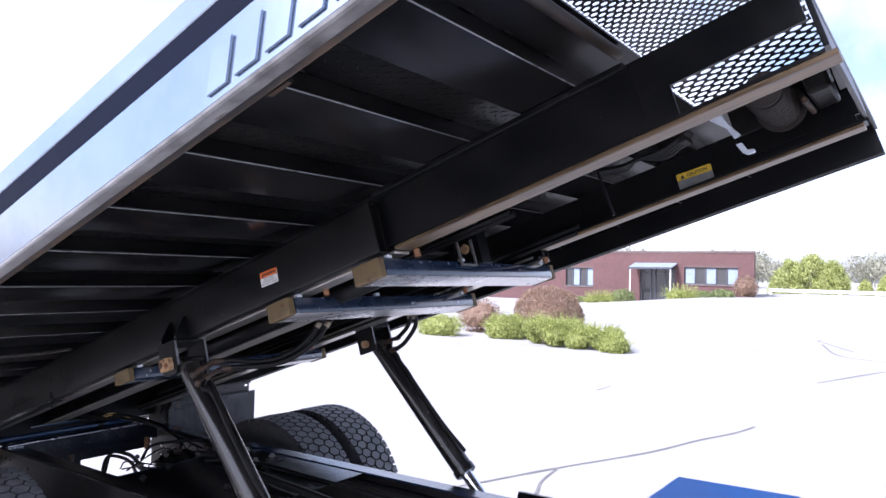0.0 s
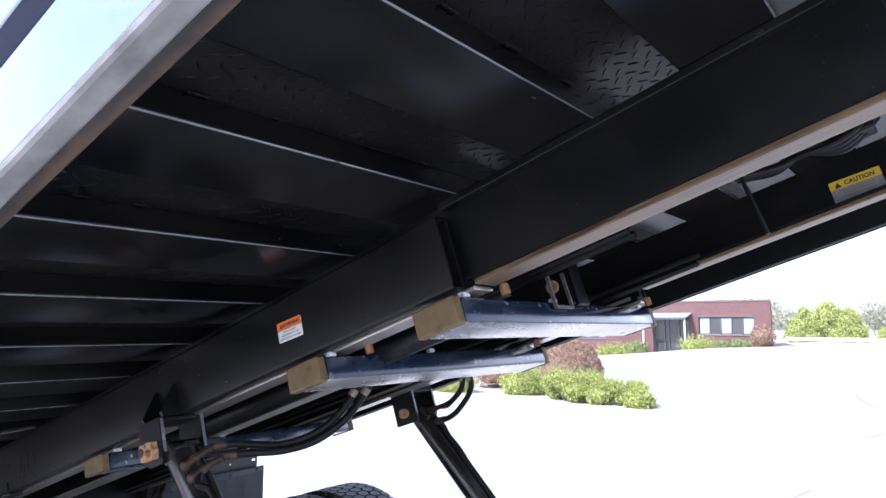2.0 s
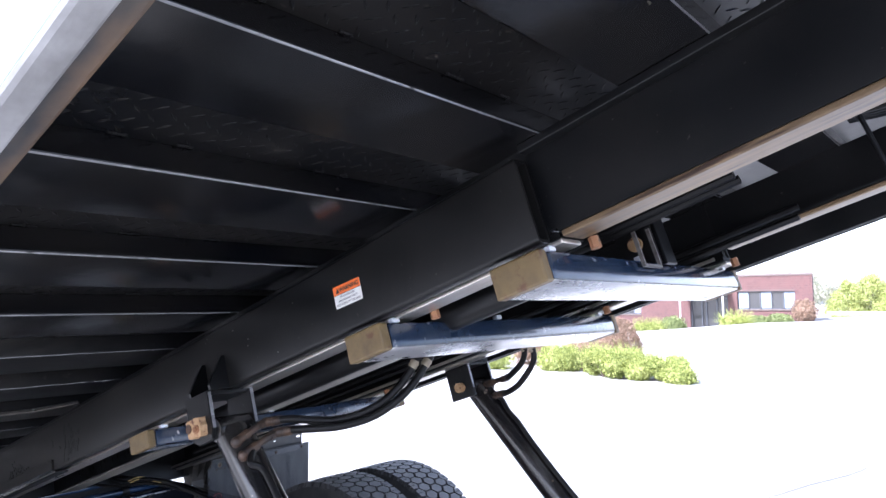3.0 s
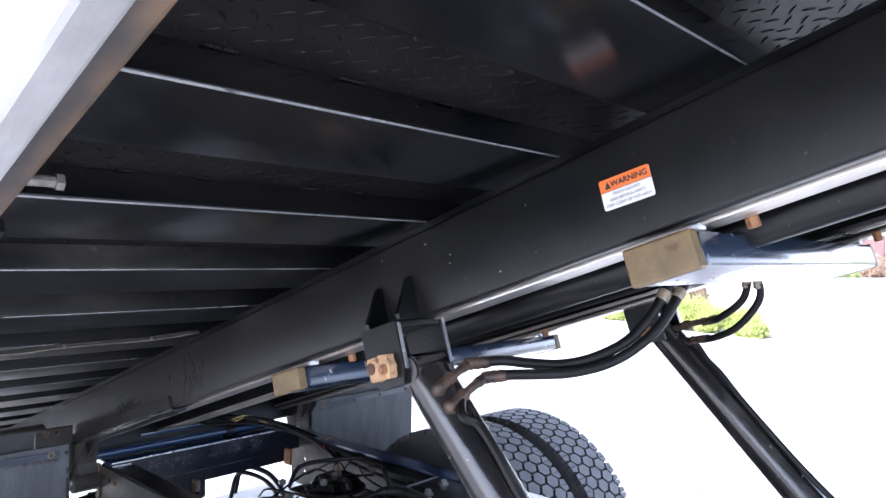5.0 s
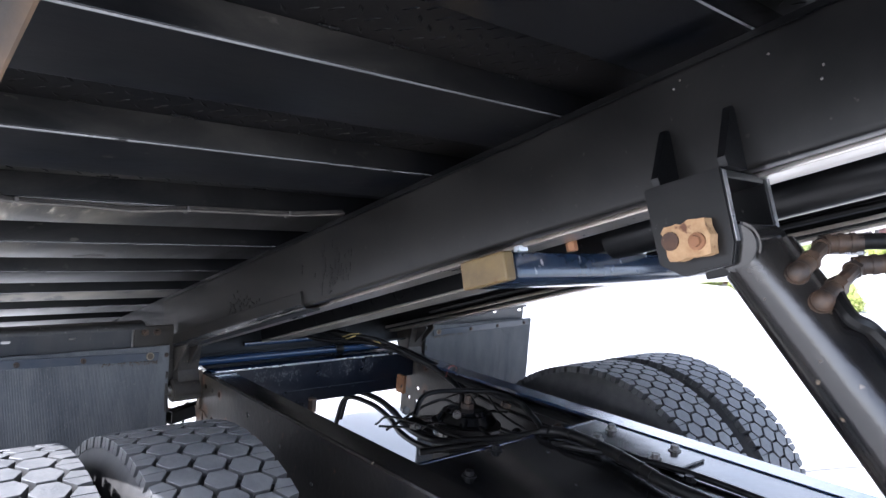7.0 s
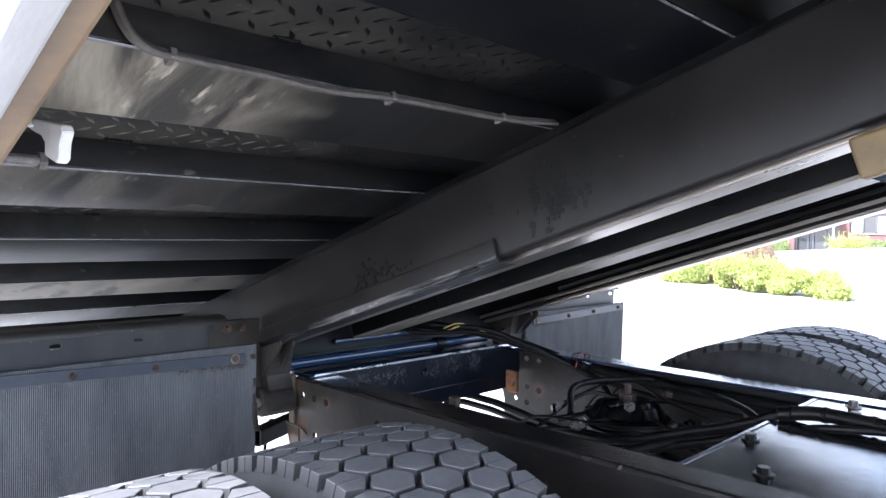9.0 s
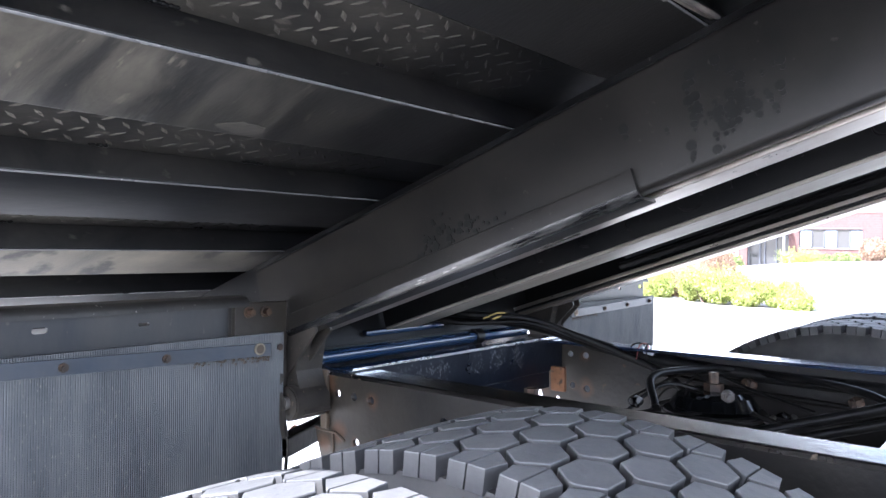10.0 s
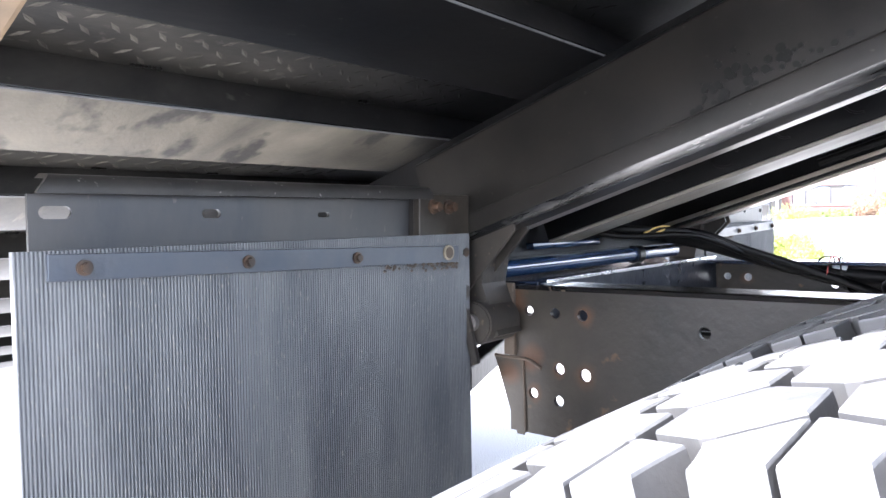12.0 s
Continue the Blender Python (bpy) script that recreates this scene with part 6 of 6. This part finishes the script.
    bmesh.ops.create_uvsphere(bm, u_segments=24, v_segments=14, radius=0.2, matrix=Matrix.Translation((0.9, MID, -0.45)))
    part("differential", bm, M_GRIME, ax, smooth=40)
    for y in (2.02, MIRROR(2.02)):
        part("leaf_spring", box(0.3, 1.5, y - 0.16, y - 0.09, -0.37, -0.30, 0.01), M_GRIME, ch)
    # brake chamber: two dished halves in a clamp ring
    x, y = 0.503, 2.53
    chamber = part("brake_chamber", rod((x, y, -0.20), (x, y, -0.118), 0.100, 32, 0.108, bevel=0.012), M_OILY, ch, "round oily black brake chamber", smooth=40)
    part("dome", rod((x, y, -0.104), (x, y, -0.062), 0.106, 32, 0.074, bevel=0.012), M_OILY, chamber, smooth=40)
    part("clamp_ring", rod((x, y, -0.1175), (x, y, -0.1045), 0.115, 32, bevel=0.004), M_GRIME, chamber, smooth=40)
    part("clamp_bolt", rod((x + 0.12, y - 0.02, -0.111), (x + 0.12, y + 0.03, -0.111), 0.006, 8), M_BOLT, chamber)
    part("chamber_stud", rod((x, y, -0.0615), (x, y, -0.020), 0.011, 10), M_FITTING, chamber, "rusty chamber stud")
    part("chamber_nut", rod((x, y, -0.0615), (x, y, -0.045), 0.022, 6), M_FITTING, chamber)
    part("slack_bracket", prism([(0.46, -0.26), (0.54, -0.26), (0.56, -0.20), (0.50, -0.14), (0.44, -0.17)], 1, 2.44, 2.452), M_GRIME, ch)
    part("mid_crossmember", box(2.6, 2.7, 1.97, MIRROR(1.97), -0.2, -0.02, 0.005), M_GRIME, ch)
    part("mid_crossmember", box(4.0, 4.1, 1.97, MIRROR(1.97), -0.2, -0.02, 0.005), M_GRIME, ch)
    # drop brackets at the rear inside the rails
    part("rear_hanger", box(0.0, 0.045, 2.63, 2.645, -0.14, -0.07, 0.003), M_RUST, ch, "rusty brown hanger plate")
    bar = part("lamp_bar", square_tube(0.06, 0.70, -0.018, 0.018, -0.022, 0.022, 0.004), M_GRIME, ch, "grimy lamp bar behind the rails", RAKE.inverted() @ pose(-3.70, 1.74, 0.842, 0, 0, 113))
    for x in (0.10, 0.18):
        bm = rod((x, 0.019, 0.0), (x, 0.042, 0.004), 0.011, 10)
        rod((x, 0.042, 0.004), (x + 0.004, 0.056, -0.012), 0.007, 8, bm=bm)
        part("wire_fitting", bm, M_RUST, bar, "red-brown wire fitting")
        part("lamp_wire", hose([(x + 0.004, 0.055, -0.012), (x + 0.01, 0.062, -0.05), (x - 0.005, 0.058, -0.12), (x - 0.03, 0.045, -0.20), (x - 0.06, 0.03, -0.30)], 0.0045, 8), M_HOSE, bar)
    # cylinder feet
    for y in (1.79, 2.83):
        bm = prism([(2.42, -0.02), (2.62, -0.02), (2.68, -0.2), (2.5, -0.3), (2.38, -0.2)], 1, y - 0.06, y - 0.045)
        prism([(2.42, -0.02), (2.62, -0.02), (2.68, -0.2), (2.5, -0.3), (2.38, -0.2)], 1, y + 0.045, y + 0.06, bm)
        part("cylinder_foot", bm, M_BLACK, ch)
    # air and brake lines
    lines = [
        ([(-0.133, 2.467, -0.26), (-0.103, 2.487, -0.15), (0.004, 2.527, -0.15), (0.172, 2.484, -0.15), (0.357, 2.395, -0.14), (0.532, 2.336, -0.12), (0.635, 2.335, -0.1), (0.751, 2.37, -0.065), (0.855, 2.385, -0.03), (0.93, 2.395, 0.004)], 0.0110, M_HOSE),
        ([(-0.115, 2.437, -0.276), (-0.085, 2.457, -0.166), (0.022, 2.497, -0.166), (0.19, 2.454, -0.166), (0.375, 2.365, -0.156), (0.55, 2.306, -0.136), (0.653, 2.305, -0.116), (0.769, 2.34, -0.081), (0.873, 2.355, -0.046), (0.925, 2.36, -0.02)], 0.0095, M_HOSE),
        ([(0.44, 2.36, -0.08), (0.396, 2.45, -0.03), (0.448, 2.628, -0.03), (0.50, 2.70, -0.035), (0.60, 2.68, -0.038), (0.677, 2.62, -0.03), (0.805, 2.53, -0.03), (0.90, 2.46, -0.055)], 0.0085, M_HOSE),
        ([(-0.45, 2.30, 0.09), (-0.22, 2.38, 0.085), (-0.10, 2.45, 0.075), (-0.03, 2.55, 0.055), (0.06, 2.64, 0.02), (0.16, 2.685, -0.012), (0.30, 2.70, -0.032), (0.55, 2.70, -0.045), (1.0, 2.70, -0.05), (2.6, 2.69, -0.07)], 0.0155, M_HOSE),
        ([(-0.48, 2.34, 0.10), (-0.25, 2.36, 0.095), (-0.12, 2.40, 0.085), (0.0, 2.52, 0.072), (0.09, 2.60, 0.03), (0.20, 2.66, -0.015), (0.33, 2.66, -0.06), (0.42, 2.58, -0.09), (0.46, 2.50, -0.12)], 0.010, M_HOSE),
        ([(-0.46, 2.24, 0.08), (-0.2, 2.28, 0.085), (-0.08, 2.33, 0.07), (0.02, 2.48, 0.066), (0.10, 2.62, 0.012), (0.18, 2.70, -0.03), (0.42, 2.705, -0.08), (0.9, 2.70, -0.10)], 0.007, M_GRIME),
        ([(0.94, 2.40, -0.03), (1.05, 2.36, 0.006), (1.3, 2.46, 0.006), (1.75, 2.45, 0.0), (2.4, 2.5, -0.03)], 0.008, M_HOSE),
        ([(0.66, 2.20, -0.10), (0.72, 2.32, -0.085), (0.80, 2.42, -0.07), (0.92, 2.50, -0.06)], 0.010, M_GRIME),
    ]
    for pts, r, mat in lines:
        part("air_line", hose(pts, r, 9), mat, ch, smooth=50)
    way = [(0.93, 2.393, 0.006), (0.996, 2.41, 0.016), (1.10, 2.405, 0.016), (1.204, 2.378, 0.016), (1.291, 2.345, 0.016), (1.373, 2.322, 0.016), (1.9, 2.25, 0.014), (2.6, 2.2, -0.02)]
    conduit = part("conduit", hose(way, 0.0150, 12), M_HOSE, ch, "thick black ribbed conduit", smooth=50)
    for k, p in enumerate(smooth_path(way, 5)[2:26:4]):
        d = (Vector(way[-1]) - Vector(way[1])).normalized()
        part("tie_band", rod(p - d * 0.004, p + d * 0.004, 0.0168, 14), M_GRIME, conduit, smooth=40)
    # tangle of thin lines round the brake chamber
    rng = random.Random(14)
    for k in range(11):
        x0, y0 = rng.uniform(0.24, 0.46), rng.uniform(2.32, 2.66)
        x1, y1 = rng.uniform(0.44, 0.90), rng.uniform(2.34, 2.70)
        z0, z1 = rng.uniform(-0.20, -0.10), rng.uniform(-0.19, -0.09)
        lift = rng.uniform(0.0, 0.07)
        pts = [(x0, y0, z0), (x0 * 0.7 + x1 * 0.3 + rng.uniform(-0.05, 0.05), y0 * 0.7 + y1 * 0.3 + rng.uniform(-0.06, 0.06), min(-0.02, max(z0, z1) + lift)), (x0 * 0.3 + x1 * 0.7 + rng.uniform(-0.05, 0.05), y0 * 0.3 + y1 * 0.7 + rng.uniform(-0.06, 0.06), min(-0.025, max(z0, z1) + lift * 0.7)), (x1, y1, z1)]
        part("thin_line", hose(pts, rng.uniform(0.0025, 0.0060), 7, 7), rng.choice((M_HOSE, M_GRIME, M_HOSE)), ch, smooth=50)
    for k in range(9):
        x0, y0, z0 = rng.uniform(0.28, 0.85), rng.uniform(2.3, 2.68), rng.uniform(-0.13, -0.05)
        d = Vector((rng.uniform(-1, 1), rng.uniform(-1, 1), rng.uniform(-0.4, 0.6))).normalized() * rng.uniform(0.02, 0.035)
        bm = rod((x0, y0, z0), Vector((x0, y0, z0)) + d, 0.010, 8)
        rod(Vector((x0, y0, z0)) + d * 0.3, Vector((x0, y0, z0)) + d * 0.7, 0.014, 6, bm=bm)
        part("line_fitting", bm, rng.choice((M_BOLT, M_FITTING, M_OILY)), ch)
    plug = part("wire_connector", box(0.255, 0.285, 2.688, 2.704, -0.032, -0.006, 0.003), M_ZINC, ch, "pale plastic wire connector")
    for k in range(3):
        part("pigtail", hose([(0.262 + 0.008 * k, 2.696, -0.007), (0.255 + 0.01 * k, 2.690, 0.010), (0.235 + 0.02 * k, 2.670, 0.006), (0.22 + 0.03 * k, 2.66, -0.03)], 0.0018, 6), M_RED if k == 1 else M_GRIME, plug)
    for pts in ([(-0.08, 2.42, 0.075), (-0.05, 2.46, 0.09), (-0.02, 2.52, 0.072)], [(-0.06, 2.42, 0.07), (-0.04, 2.47, 0.082), (0.02, 2.53, 0.06)]):
        part("loose_wire", hose(pts, 0.0025, 6), M_YWIRE, ch, "loose yellow wires")
    bm = rod((0.33, 2.05, -0.05), (0.33, 2.05, -0.01), 0.014, 6)
    part("fitting", bm, M_FITTING, ch)
    # fuel-side step box ahead of the cylinders
    part("side_box", box(2.95, 3.42, 2.86, 3.28, -0.25, 0.045, 0.012), M_BOXBLUE, ch, "bright blue box beside the rail")
    return ch


CHASSIS = build_chassis()
build_wheels(CHASSIS)


# ---------------------------------------------------------------- winch at the deck's front
def build_winch():
    w = thing("winch", "winch drum with greasy wire rope under the deck's front", "winch", BED @ Matrix.Translation((1.035, 2.60, 0.165)))
    drum = part("drum", rod((0, -0.21, 0), (0, 0.03, 0), 0.042, 24), M_BLACK, w, smooth=40)
    for y, r in ((-0.222, 0.050), (0.03, 0.072)):
        part("flange", rod((0, y, 0), (0, y + 0.010, 0), r, 32, bevel=0.002), M_TUBE, w, "dark brown drum flange", smooth=40)
    for k in range(15):
        bm = bmesh.new()
        y = -0.205 + 0.0157 * k
        r = 0.050 + 0.0012 * ((k * 7) % 5)
        pts = [(r * math.cos(a * math.tau / 20), y + 0.015 * a / 20, r * math.sin(a * math.tau / 20)) for a in range(21)]
        hose(pts, 0.0058, 8, 1, bm)
        part("rope_turn", bm, M_CABLE, drum, "greasy wire rope turn", smooth=50)
    part("gear_case", box(0.092, 0.155, -0.17, 0.045, -0.05, 0.055, 0.01), M_GRIME, w)
    part("tie_rod", rod((0.078, -0.12, -0.045), (0.078, 0.045, -0.045), 0.009, 12), M_FITTING, w, "dull brown tie rod", smooth=40)
    part("winch_plate", box(-0.150, 0.16, 0.046, 0.056, -0.030, 0.066, 0.003), M_GRIME, w, "black winch mounting plate")
    O = Matrix.Translation((-1.035, -2.60, -0.165))
    br = part("rope_bracket", prism([(0.856, 0.178), (0.875, 0.190), (0.893, 0.182), (0.902, 0.146), (0.925, 0.100), (0.905, 0.097), (0.893, 0.135), (0.868, 0.165)], 1, 2.495, 2.507, bevel=0.001), M_ZINC, w, "pale zinc bent rope bracket", O)
    part("bracket_foot", prism([(0.903, 0.0785), (0.920, 0.0765), (0.928, 0.050), (0.946, 0.046), (0.946, 0.036), (0.924, 0.036), (0.912, 0.048)], 1, 2.495, 2.507, bevel=0.001), M_ZINC, br)
    part("end_tab", box(1.188, 1.196, 2.45, 2.5, 0.141, 0.186, 0.001), M_ZINC, w, "", O)
    part("valve", box(0.70, 0.79, 2.42, 2.50, 0.130, 0.185, 0.006), M_GRIME, w, "grimy hydraulic valve block", O)
    for k in range(4):
        pts = [(0.80, 2.44 + 0.015 * k, 0.16), (0.72, 2.40 + 0.01 * k, 0.125 - 0.006 * k), (0.64, 2.38 + 0.012 * k, 0.122 + 0.004 * k), (0.57, 2.42 + 0.02 * k, 0.135), (0.48, 2.44 + 0.02 * k, 0.16)]
        part("supply_hose", hose(pts, 0.007, 8), M_HOSE, w, "", O, smooth=40)


build_winch()
